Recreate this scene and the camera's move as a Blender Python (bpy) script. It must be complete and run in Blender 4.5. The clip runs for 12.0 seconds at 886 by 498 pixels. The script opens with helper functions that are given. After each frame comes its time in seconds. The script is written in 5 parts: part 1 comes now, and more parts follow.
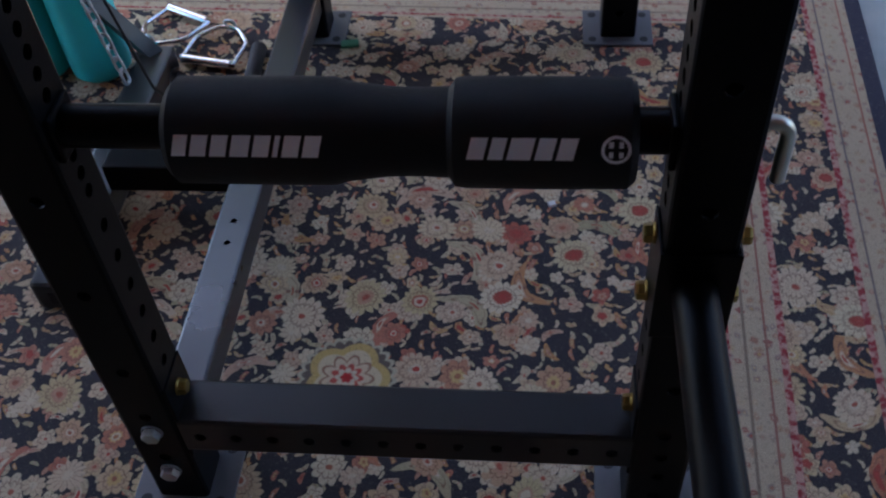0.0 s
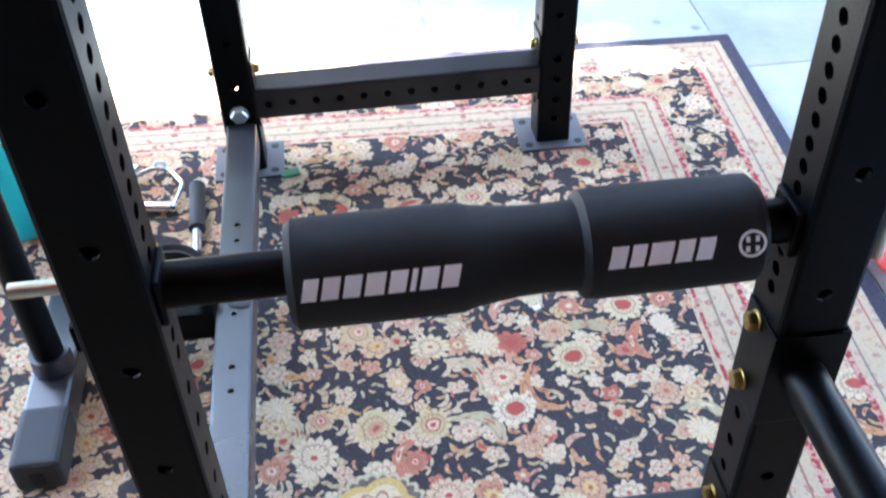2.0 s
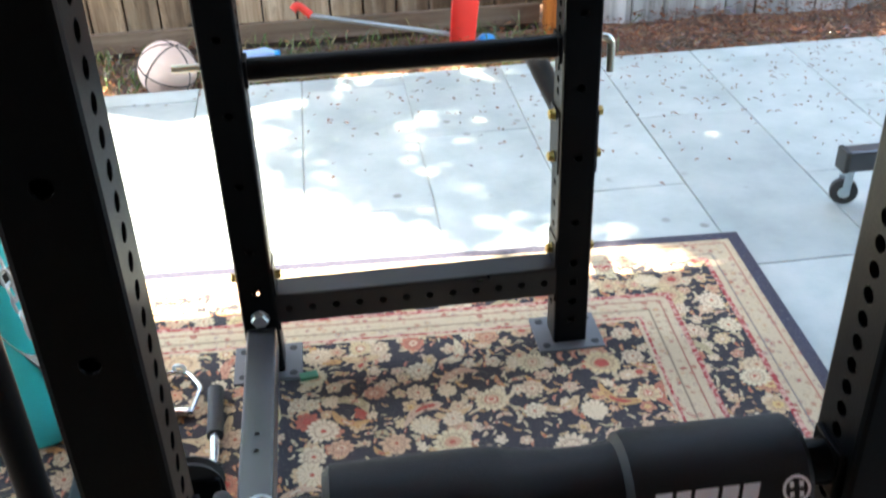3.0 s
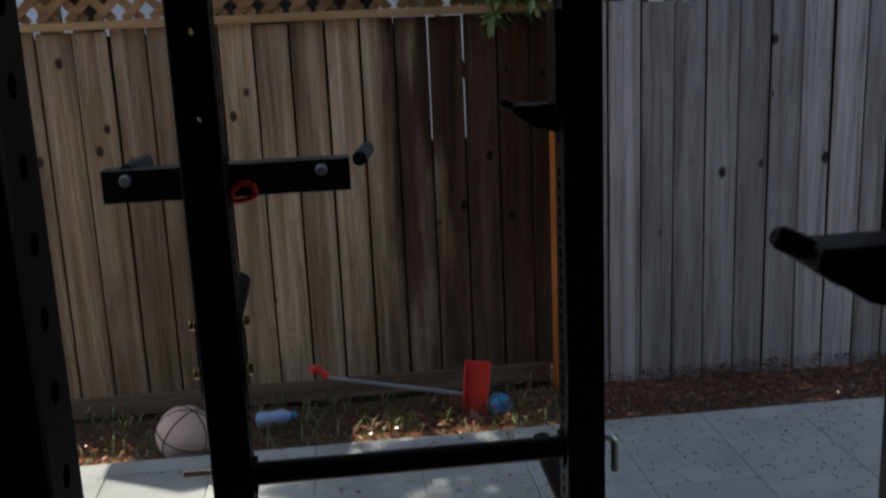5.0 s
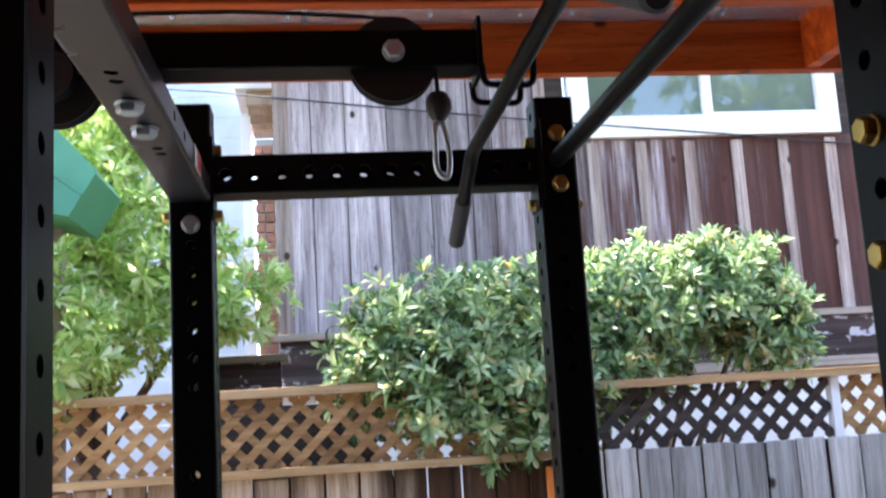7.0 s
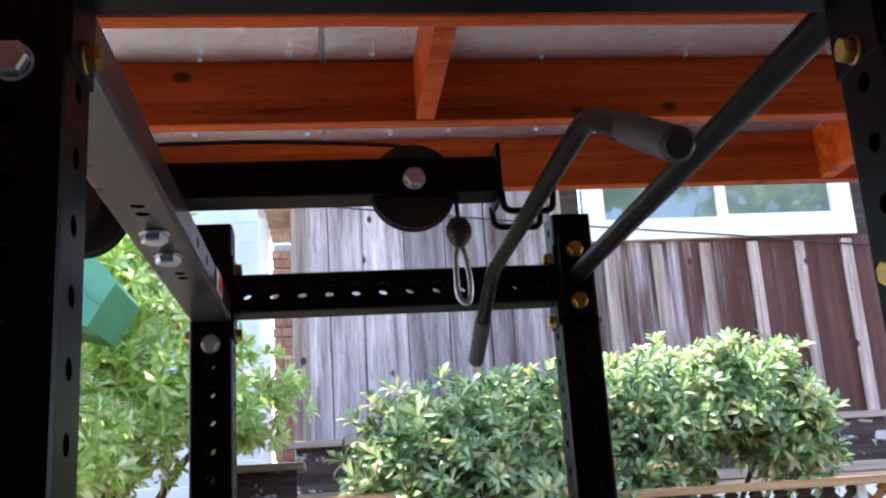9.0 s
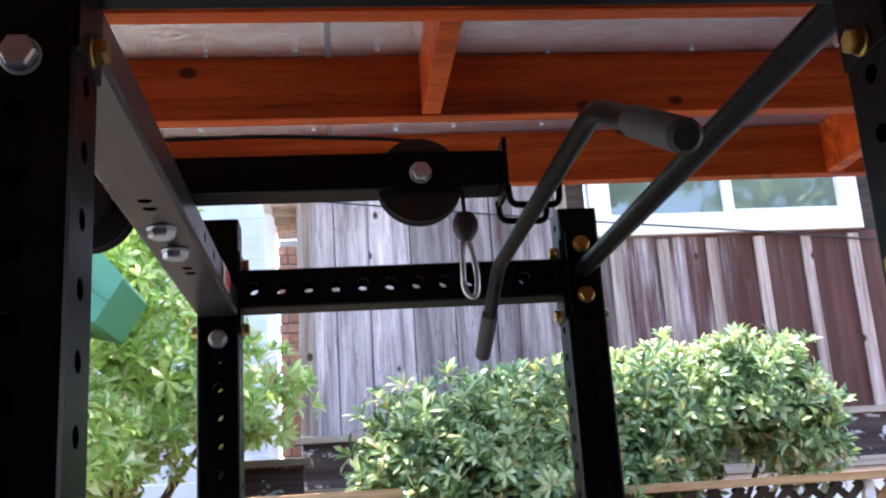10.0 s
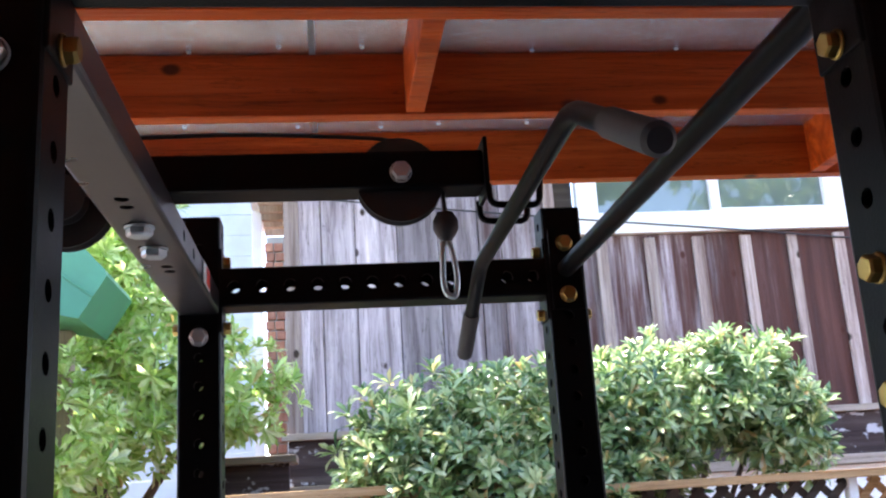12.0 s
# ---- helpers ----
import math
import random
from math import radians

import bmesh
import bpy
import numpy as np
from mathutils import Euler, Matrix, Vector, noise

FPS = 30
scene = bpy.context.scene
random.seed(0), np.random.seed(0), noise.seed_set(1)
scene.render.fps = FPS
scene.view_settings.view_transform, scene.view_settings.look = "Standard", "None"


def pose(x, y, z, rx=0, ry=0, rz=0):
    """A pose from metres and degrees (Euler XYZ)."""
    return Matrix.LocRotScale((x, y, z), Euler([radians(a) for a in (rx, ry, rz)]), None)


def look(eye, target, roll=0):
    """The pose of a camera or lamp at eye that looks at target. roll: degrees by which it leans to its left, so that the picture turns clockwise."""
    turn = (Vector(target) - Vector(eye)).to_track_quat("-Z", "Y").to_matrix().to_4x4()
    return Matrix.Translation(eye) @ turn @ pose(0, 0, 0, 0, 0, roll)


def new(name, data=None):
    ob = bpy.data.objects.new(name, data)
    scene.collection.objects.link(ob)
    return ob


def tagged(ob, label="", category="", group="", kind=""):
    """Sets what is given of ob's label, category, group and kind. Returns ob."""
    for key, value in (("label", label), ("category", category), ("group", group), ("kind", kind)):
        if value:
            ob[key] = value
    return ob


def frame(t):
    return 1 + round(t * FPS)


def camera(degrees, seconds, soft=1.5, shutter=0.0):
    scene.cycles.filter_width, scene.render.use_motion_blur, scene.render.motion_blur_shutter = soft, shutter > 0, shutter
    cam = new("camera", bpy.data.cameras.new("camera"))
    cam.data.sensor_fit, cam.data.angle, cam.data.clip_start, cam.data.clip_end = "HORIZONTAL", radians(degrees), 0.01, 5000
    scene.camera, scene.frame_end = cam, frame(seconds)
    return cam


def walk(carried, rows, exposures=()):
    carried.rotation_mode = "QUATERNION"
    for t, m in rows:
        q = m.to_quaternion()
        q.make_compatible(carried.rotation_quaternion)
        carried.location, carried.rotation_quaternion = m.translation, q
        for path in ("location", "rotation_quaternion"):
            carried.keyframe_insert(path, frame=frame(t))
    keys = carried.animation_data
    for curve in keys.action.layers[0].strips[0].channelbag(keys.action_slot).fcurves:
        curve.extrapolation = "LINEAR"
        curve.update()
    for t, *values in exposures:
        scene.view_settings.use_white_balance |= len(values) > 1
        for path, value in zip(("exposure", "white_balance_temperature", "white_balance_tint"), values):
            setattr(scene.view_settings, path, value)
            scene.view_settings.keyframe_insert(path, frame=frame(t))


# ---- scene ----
cam = camera(48.0, 12.0, soft=2.2, shutter=0.3)
PATH = [
    (0, (0.174, -0.721, 1.315), (-0.016, 0.618, -0.159), -4.8),
    (0.5, (0.054, -0.674, 1.272), (0.008, 0.615, -0.257), -4.1),
    (1, (-0.065, -0.671, 1.258), (0.042, 0.637, -0.251), -1.1),
    (1.5, (-0.105, -0.681, 1.282), (0.051, 0.698, -0.159), -1.0),
    (2, (-0.111, -0.69, 1.316), (0.049, 0.797, -0.011), -1.9),
    (2.5, (-0.13, -0.665, 1.341), (0.048, 0.926, 0.142), -1.9),
    (3, (-0.138, -0.653, 1.377), (0.05, 1.036, 0.324), -2.1),
    (5, (-0.106, -0.643, 1.532), (0.096, 1.295, 1.071), -2.5),
    (5.5, (-0.106, -0.677, 1.617), (0.103, 1.294, 1.329), -3.4),
    (6, (-0.104, -0.676, 1.679), (0.128, 1.313, 1.619), -3.1),
    (6.5, (-0.11, -0.673, 1.724), (0.139, 1.308, 1.876), -3.2),
    (7, (-0.119, -0.679, 1.757), (0.135, 1.282, 2.075), -3.4),
    (7.5, (-0.119, -0.683, 1.776), (0.125, 1.256, 2.213), -3.4),
    (9.5, (-0.126, -0.687, 1.792), (0.098, 1.236, 2.306), -3.7),
    (10, (-0.126, -0.687, 1.789), (0.092, 1.239, 2.295), -3.7),
    (10.5, (-0.128, -0.685, 1.787), (0.1, 1.241, 2.287), -3.6),
    (11, (-0.124, -0.696, 1.787), (0.123, 1.229, 2.282), -3.2),
    (11.5, (-0.122, -0.698, 1.791), (0.137, 1.226, 2.284), -3.2),
    (12, (-0.114, -0.686, 1.793), (0.126, 1.239, 2.291), -3.6),
]
EXPOSURES = [(0, 2.0, 6150, 18), (0.4, 3.25, 6050, 16), (0.8, 3.75, 5950, 14), (1.5, 4.2, 6000, 12), (2.1, 4.35, 6250, 9), (3.2, 3.38, 7300, 5), (4.8, 0.8, 6900, 12), (5.3, 0.75, 6750, 13), (6.0, 2.64, 6500, 12), (6.5, 2.8, 6450, 13), (7.7, 2.82, 6450, 17), (12, 2.92, 6450, 19)]
walk(cam, [(t, look(eye, target, roll)) for t, eye, target, roll in PATH], EXPOSURES)

# ---- sky, sun ----
world = bpy.data.worlds.new("daylight")
scene.world = world
world.use_nodes = True
wt = world.node_tree
sky = wt.nodes.new("ShaderNodeTexSky")
sky.sky_type = "NISHITA"
sky.sun_disc = False
SUN = Vector((-0.30, 0.17, 1.0)).normalized()
sky.sun_elevation = math.asin(SUN.z)
sky.sun_rotation = math.atan2(SUN.x, SUN.y)
wt.links.new(sky.outputs[0], wt.nodes["Background"].inputs[0])
wt.nodes["Background"].inputs[1].default_value = 0.15
sun_data = bpy.data.lights.new("sun", "SUN")
sun_data.energy, sun_data.angle, sun_data.color = 3.0, radians(0.55), (1.0, 0.95, 0.87)
sun = new("sun", sun_data)
sun.matrix_world = look((0, 0, 20) , Vector((0, 0, 20)) - SUN)


# ---- node helpers ----
def material(name, rough=0.5, metal=0.0):
    m = bpy.data.materials.new(name)
    m.use_nodes = True
    b = m.node_tree.nodes["Principled BSDF"]
    b.inputs["Roughness"].default_value = rough
    b.inputs["Metallic"].default_value = metal
    return m, m.node_tree, b


def feed(t, sock, v):
    if isinstance(v, bpy.types.NodeSocket):
        t.links.new(v, sock)
    elif v is not None:
        sock.default_value = v


def mth(t, op, a, b=None, c=None, clamp=False):
    n = t.nodes.new("ShaderNodeMath")
    n.operation, n.use_clamp = op, clamp
    for i, v in enumerate((a, b, c)):
        if v is not None:
            feed(t, n.inputs[i], v)
    return n.outputs[0]


def mix(t, f, a, b):
    n = t.nodes.new("ShaderNodeMix")
    n.data_type = "RGBA"
    feed(t, n.inputs[0], f)
    for i, v in ((6, a), (7, b)):
        feed(t, n.inputs[i], (*v, 1) if isinstance(v, tuple) and len(v) == 3 else v)
    return n.outputs[2]


def coords(t, scale=(1, 1, 1), space="Object"):
    c = t.nodes.new("ShaderNodeTexCoord")
    p = t.nodes.new("ShaderNodeMapping")
    p.inputs["Scale"].default_value = scale
    t.links.new(c.outputs[space], p.inputs[0])
    return p.outputs[0]


def world_coords(t, scale=(1, 1, 1)):
    g = t.nodes.new("ShaderNodeNewGeometry")
    p = t.nodes.new("ShaderNodeMapping")
    p.inputs["Scale"].default_value = scale
    t.links.new(g.outputs["Position"], p.inputs[0])
    return p.outputs[0]


def noise_tex(t, vec, scale, detail=4.0, rough=0.55, distort=0.0):
    n = t.nodes.new("ShaderNodeTexNoise")
    t.links.new(vec, n.inputs["Vector"])
    for k, v in (("Scale", scale), ("Detail", detail), ("Roughness", rough), ("Distortion", distort)):
        n.inputs[k].default_value = v
    return n.outputs[0]


def ramp(t, f, stops, mode="LINEAR"):
    n = t.nodes.new("ShaderNodeValToRGB")
    n.color_ramp.interpolation = mode
    e = n.color_ramp.elements
    while len(e) < len(stops):
        e.new(0.5)
    for i, (p, c) in enumerate(stops):
        e[i].position, e[i].color = p, (*c, 1) if len(c) == 3 else c
    feed(t, n.inputs[0], f)
    return n.outputs[0]


def step(t, f, lo, hi):
    n = t.nodes.new("ShaderNodeMapRange")
    n.interpolation_type = "SMOOTHSTEP"
    feed(t, n.inputs[0], f)
    n.inputs[1].default_value, n.inputs[2].default_value = lo, hi
    return n.outputs[0]


def bump(t, b, h, strength=0.3, dist=0.01):
    n = t.nodes.new("ShaderNodeBump")
    n.inputs["Strength"].default_value, n.inputs["Distance"].default_value = strength, dist
    t.links.new(h, n.inputs["Height"])
    t.links.new(n.outputs[0], b.inputs["Normal"])


def rnd(t):
    return t.nodes.new("ShaderNodeObjectInfo").outputs["Random"]


def sep(t, vec):
    n = t.nodes.new("ShaderNodeSeparateXYZ")
    t.links.new(vec, n.inputs[0])
    return n.outputs


# ---- materials ----
def painted(name, col, rough, metal=0.0, grain=350, amount=0.12, wear=0.25, gloss=0.5):
    m, t, b = material(name, rough, metal)
    b.inputs["Specular IOR Level"].default_value = gloss
    v = world_coords(t)
    big = noise_tex(t, v, 6, 5)
    fine = noise_tex(t, v, grain, 2)
    dark = tuple(c * (1 - wear) for c in col)
    light = tuple(min(1, c * (1 + wear)) for c in col)
    t.links.new(ramp(t, big, [(0.3, dark), (0.7, light)]), b.inputs["Base Color"])
    r = mth(t, "MULTIPLY_ADD", big, 0.25, rough - 0.12)
    t.links.new(r, b.inputs["Roughness"])
    bump(t, b, fine, amount, 0.002)
    return m


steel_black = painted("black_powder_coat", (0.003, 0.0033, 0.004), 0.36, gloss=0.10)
# Black coat in lighter, glossier copies for parts catching sky and ground light.
steel_lit = painted("lit_powder_coat", (0.020, 0.020, 0.024), 0.30, gloss=1.0)
steel_half_lit = painted("half_lit_powder_coat", (0.006, 0.006, 0.0075), 0.32, gloss=0.55)
# Worn plates; the grey is also lifted for the sky they reflect.
plate_sky_grey = painted("worn_sky_lit_plate", (0.10, 0.10, 0.105), 0.38, gloss=0.8)
foam = painted("black_foam", (0.004, 0.0043, 0.0055), 0.6, grain=900, amount=0.4, gloss=0.35)
rubber = painted("black_rubber", (0.02, 0.02, 0.02), 0.6)
rubber_grip = painted("dark_grey_grip", (0.022, 0.022, 0.025), 0.6, grain=700, amount=0.3)
zinc = painted("zinc", (0.47, 0.54, 0.57), 0.4, 0.7, wear=0.15)
brass = painted("yellow_zinc", (0.35, 0.25, 0.08), 0.4, 1.0, wear=0.3)
pale_brass = painted("pale_zinc", (0.60, 0.62, 0.54), 0.34, 1.0, wear=0.15)
chrome = painted("chrome", (0.72, 0.72, 0.73), 0.2, 1.0, wear=0.1)
teal = painted("teal_vinyl", (0.03, 0.70, 0.72), 0.42, wear=0.12)
print_white = painted("pale_print", (0.90, 0.95, 1.0), 0.45, wear=0.02, gloss=0.7)
red_plastic = painted("red_plastic", (0.78, 0.055, 0.04), 0.4, wear=0.12)
blue_plastic = painted("blue_plastic", (0.02, 0.3, 0.62), 0.4, wear=0.2)
pale_plastic = painted("pale_blue_plastic", (0.35, 0.5, 0.75), 0.4, wear=0.2)
white_paint = painted("white_paint", (0.8, 0.8, 0.79), 0.45, wear=0.06)
green_metal = painted("green_painted_metal", (0.055, 0.23, 0.12), 0.5, wear=0.15)
sticker_white = painted("sticker", (0.7, 0.7, 0.7), 0.5, wear=0.05)
ball_skin = painted("faded_ball", (0.62, 0.45, 0.38), 0.8, grain=420, amount=0.6, wear=0.12)
ball_line = painted("ball_channel", (0.06, 0.05, 0.05), 0.7)
mortar_mat = painted("mortar", (0.40, 0.40, 0.38), 0.9)
# For unseen surfaces; dark to keep bounce light off the rack.
wall_plain = painted("unseen_dark_finish", (0.08, 0.072, 0.066), 0.9, grain=120, amount=0.5)
blue_siding = painted("pale_blue_siding", (0.58, 0.66, 0.74), 0.7, wear=0.08)


def wood(name, cols, along="z", rough=0.8, dark=(0.03, 0.02, 0.015), knots=True, varied=0.35, stain=None, knotty=0.75, lines=0.4):
    """Boards with grain along one axis; each board differs by its own random shift."""
    m, t, b = material(name, rough)
    b.inputs["Specular IOR Level"].default_value = 0.2
    r = rnd(t)
    s = {"x": (0.55, 13, 13), "y": (13, 0.55, 13), "z": (13, 13, 0.55)}[along]
    g = world_coords(t, s)
    off = t.nodes.new("ShaderNodeVectorMath")
    off.operation = "ADD"
    t.links.new(g, off.inputs[0])
    comb = t.nodes.new("ShaderNodeCombineXYZ")
    for i in range(3):
        t.links.new(mth(t, "MULTIPLY", r, 37.0 + 11 * i), comb.inputs[i])
    t.links.new(comb.outputs[0], off.inputs[1])
    v = off.outputs[0]
    grain = noise_tex(t, v, 2.6, 8, 0.66, 0.7)
    fine = noise_tex(t, v, 13, 4, 0.65, 0.2)
    blot = noise_tex(t, world_coords(t), 2.1, 4)
    streak = noise_tex(t, v, 0.9, 5, 0.6, 0.9)
    base = ramp(t, mth(t, "ADD", mth(t, "MULTIPLY", streak, 0.62), mth(t, "ADD", mth(t, "MULTIPLY", grain, 0.25), mth(t, "MULTIPLY", fine, 0.13))), [(0.35, cols[0]), (0.5, cols[1]), (0.67, cols[2])])
    base = mix(t, mth(t, "MULTIPLY", step(t, mth(t, "ABSOLUTE", mth(t, "SUBTRACT", grain, 0.5)), 0.014, 0.0), lines), base, dark)
    tone = mth(t, "MULTIPLY_ADD", r, varied, 1 - varied / 2)
    tone = mth(t, "MULTIPLY", tone, mth(t, "MULTIPLY_ADD", blot, 0.6, 0.7))
    hsv = t.nodes.new("ShaderNodeHueSaturation")
    t.links.new(base, hsv.inputs["Color"])
    t.links.new(tone, hsv.inputs["Value"])
    out = hsv.outputs[0]
    if knots:
        vo = t.nodes.new("ShaderNodeTexVoronoi")
        ks = {"x": (4.6, 7, 7), "y": (7, 4.6, 7), "z": (7, 7, 4.6)}[along]
        sc = t.nodes.new("ShaderNodeVectorMath")
        sc.operation = "ADD"
        t.links.new(world_coords(t, ks), sc.inputs[0])
        t.links.new(comb.outputs[0], sc.inputs[1])
        t.links.new(sc.outputs[0], vo.inputs["Vector"])
        vo.inputs["Scale"].default_value = knotty
        out = mix(t, mth(t, "MULTIPLY", step(t, vo.outputs["Distance"], 0.125, 0.06), 0.97), out, dark)
    if stain:
        out = stain(t, out)
    t.links.new(out, b.inputs["Base Color"])
    bump(t, b, mth(t, "ADD", grain, fine), 0.5, 0.004)
    return m


def wet_stain(t, col):
    """Old dark water stain on the boards, about 0.9 m wide with ragged sides, that thins out lower down."""
    x, y, z = sep(t, world_coords(t))[:3]
    n = noise_tex(t, world_coords(t, (3.0, 1, 0.5)), 2.4, 5)
    edge = mth(t, "ADD", x, mth(t, "MULTIPLY_ADD", n, 0.9, -0.45))
    inside = mth(t, "MULTIPLY", step(t, edge, 0.02, 0.30), step(t, edge, 1.5, 1.3))
    low = step(t, mth(t, "ADD", z, mth(t, "MULTIPLY", n, 0.8)), 0.1, 1.3)
    n2 = t.nodes.new("ShaderNodeMix")
    n2.data_type, n2.blend_type = "RGBA", "MULTIPLY"
    t.links.new(mth(t, "MULTIPLY", inside, mth(t, "MULTIPLY_ADD", low, 0.3, 0.68)), n2.inputs[0])
    t.links.new(col, n2.inputs[6])
    n2.inputs[7].default_value = (0.20, 0.145, 0.115, 1)
    return n2.outputs[2]


def peeling(t, col):
    """Ragged patches of old white paint left on dark boards."""
    n = noise_tex(t, world_coords(t, (1.0, 1, 1.8)), 5.5, 6, 0.6)
    return mix(t, mth(t, "MULTIPLY", step(t, n, 0.57, 0.62), 0.85), col, (0.55, 0.53, 0.56))


def red_wear(t, col):
    """Old red-brown stain that has worn off the boards unevenly, less so further along the wall."""
    x, y, z = sep(t, world_coords(t))[:3]
    n = noise_tex(t, world_coords(t, (5.5, 1, 0.32)), 2.4, 8, 0.65)
    f = step(t, mth(t, "ADD", mth(t, "MULTIPLY", x, 0.20), n), 0.66, 1.02)
    return mix(t, mth(t, "MULTIPLY", f, 0.95), col, mix(t, noise_tex(t, world_coords(t, (9, 1, 0.6)), 2.0, 5), (0.014, 0.006, 0.005), (0.125, 0.040, 0.026)))


fence_wood = wood("weathered_fence_wood", ((0.10, 0.062, 0.038), (0.31, 0.215, 0.135), (0.60, 0.47, 0.34)), stain=wet_stain, varied=0.5, knotty=0.9, lines=0.5)
fence_grey = wood("grey_fence_wood", ((0.17, 0.147, 0.125), (0.48, 0.445, 0.41), (0.72, 0.68, 0.645)), varied=0.7)
kick_wood = wood("kick_board_wood", ((0.11, 0.07, 0.045), (0.22, 0.15, 0.10), (0.34, 0.25, 0.18)), along="x", knots=False)
rail_wood = wood("rail_wood", ((0.27, 0.14, 0.055), (0.47, 0.29, 0.14), (0.62, 0.43, 0.24)), along="x", knots=False)
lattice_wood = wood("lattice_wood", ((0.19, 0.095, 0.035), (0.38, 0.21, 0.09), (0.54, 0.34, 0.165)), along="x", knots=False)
# Lattice wood darkened for shade; also serves gap backings and dark boards.
dark_shaded_wood = wood("dark_and_shaded_wood", ((0.03, 0.022, 0.018), (0.055, 0.041, 0.034), (0.10, 0.08, 0.066)), along="x", knots=False)
joist_wood = wood("orange_stained_wood", ((0.22, 0.028, 0.004), (0.52, 0.085, 0.010), (0.76, 0.175, 0.026)), along="x", rough=0.45, dark=(0.07, 0.010, 0.003), varied=0.3, knotty=1.0, lines=0.6)
post_wood = wood("orange_post_wood", ((0.38, 0.10, 0.02), (0.55, 0.17, 0.035), (0.68, 0.25, 0.06)), rough=0.55, dark=(0.12, 0.025, 0.006), knots=False, varied=0.1)
batten_wood = wood("pale_batten", ((0.10, 0.06, 0.05), (0.34, 0.26, 0.23), (0.58, 0.50, 0.46)), varied=0.8)
house_wood = wood("old_board_siding", ((0.11, 0.085, 0.092), (0.38, 0.325, 0.345), (0.66, 0.585, 0.61)), stain=red_wear, varied=1.0, lines=0.75)
skirt_wood = wood("peeling_skirt_board", ((0.03, 0.019, 0.018), (0.065, 0.043, 0.040), (0.12, 0.09, 0.085)), along="x", stain=peeling)
ledge_wood = wood("grey_brown_ledge_wood", ((0.15, 0.115, 0.09), (0.30, 0.245, 0.195), (0.46, 0.39, 0.33)), along="x", knots=False)
pale_wood = wood("pale_trim_wood", ((0.3, 0.22, 0.15), (0.45, 0.35, 0.26), (0.58, 0.48, 0.37)), along="z", knots=False)


def make_foil():
    m, t, b = material("foil_insulation", 0.27, 0.92)
    v = world_coords(t)
    x, y, z = sep(t, v)[:3]
    crinkle = noise_tex(t, v, 42, 6, 0.7)
    grid = mth(t, "MAXIMUM", mth(t, "SINE", mth(t, "MULTIPLY", x, 700)), mth(t, "SINE", mth(t, "MULTIPLY", y, 700)))
    big = noise_tex(t, v, 2.2, 4)
    t.links.new(ramp(t, big, [(0.3, (0.66, 0.63, 0.62)), (0.7, (0.88, 0.86, 0.84))]), b.inputs["Base Color"])
    bump(t, b, mth(t, "ADD", crinkle, mth(t, "MULTIPLY", grid, 0.03)), 0.75, 0.010)
    return m


def make_stone():
    m, t, b = material("bluestone", 0.62)
    v = world_coords(t)
    r = rnd(t)
    n = noise_tex(t, v, 3.5, 6, 0.6)
    f = noise_tex(t, v, 60, 4)
    c = ramp(t, n, [(0.3, (0.28, 0.315, 0.30)), (0.55, (0.375, 0.41, 0.39)), (0.75, (0.46, 0.475, 0.44))])
    h = t.nodes.new("ShaderNodeHueSaturation")
    t.links.new(c, h.inputs["Color"])
    t.links.new(mth(t, "MULTIPLY_ADD", r, 0.22, 0.89), h.inputs["Value"])
    vo = t.nodes.new("ShaderNodeTexVoronoi")
    t.links.new(v, vo.inputs["Vector"])
    vo.inputs["Scale"].default_value = 11
    spots = mth(t, "MULTIPLY", step(t, vo.outputs["Distance"], 0.2, 0.08), step(t, noise_tex(t, v, 5, 3), 0.5, 0.62))
    t.links.new(mix(t, mth(t, "MULTIPLY", spots, 0.7), h.outputs[0], (0.12, 0.10, 0.08)), b.inputs["Base Color"])
    bump(t, b, mth(t, "ADD", mth(t, "MULTIPLY", n, 2.0), f), 0.35, 0.004)
    return m


def make_soil():
    m, t, b = material("leaf_litter", 0.95)
    v = world_coords(t)
    vo = t.nodes.new("ShaderNodeTexVoronoi")
    t.links.new(v, vo.inputs["Vector"])
    vo.inputs["Scale"].default_value = 48
    n = noise_tex(t, v, 4, 4)
    c1 = ramp(t, sep(t, vo.outputs["Color"])[0], [(0.0, (0.05, 0.025, 0.015)), (0.4, (0.14, 0.05, 0.025)), (0.7, (0.22, 0.08, 0.035)), (1.0, (0.26, 0.17, 0.10))])
    t.links.new(mix(t, step(t, n, 0.45, 0.65), c1, (0.10, 0.065, 0.04)), b.inputs["Base Color"])
    bump(t, b, vo.outputs["Distance"], 1.0, 0.02)
    return m


def make_leaf(name, cols, trans=0.35):
    m, t, b = material(name, 0.24)
    b.inputs["Specular IOR Level"].default_value = 0.75
    g = t.nodes.new("ShaderNodeNewGeometry")
    c = ramp(t, g.outputs["Random Per Island"], [(0.0, cols[0]), (0.55, cols[1]), (0.93, cols[2]), (1.0, cols[3])])
    v = noise_tex(t, world_coords(t), 40, 2)
    h = t.nodes.new("ShaderNodeHueSaturation")
    t.links.new(c, h.inputs["Color"])
    t.links.new(mth(t, "MULTIPLY_ADD", v, 0.5, 0.75), h.inputs["Value"])
    t.links.new(h.outputs[0], b.inputs["Base Color"])
    tr = t.nodes.new("ShaderNodeBsdfTranslucent")
    t.links.new(h.outputs[0], tr.inputs[0])
    ms = t.nodes.new("ShaderNodeMixShader")
    ms.inputs[0].default_value = trans
    t.links.new(b.outputs[0], ms.inputs[1])
    t.links.new(tr.outputs[0], ms.inputs[2])
    t.links.new(ms.outputs[0], t.nodes["Material Output"].inputs[0])
    return m


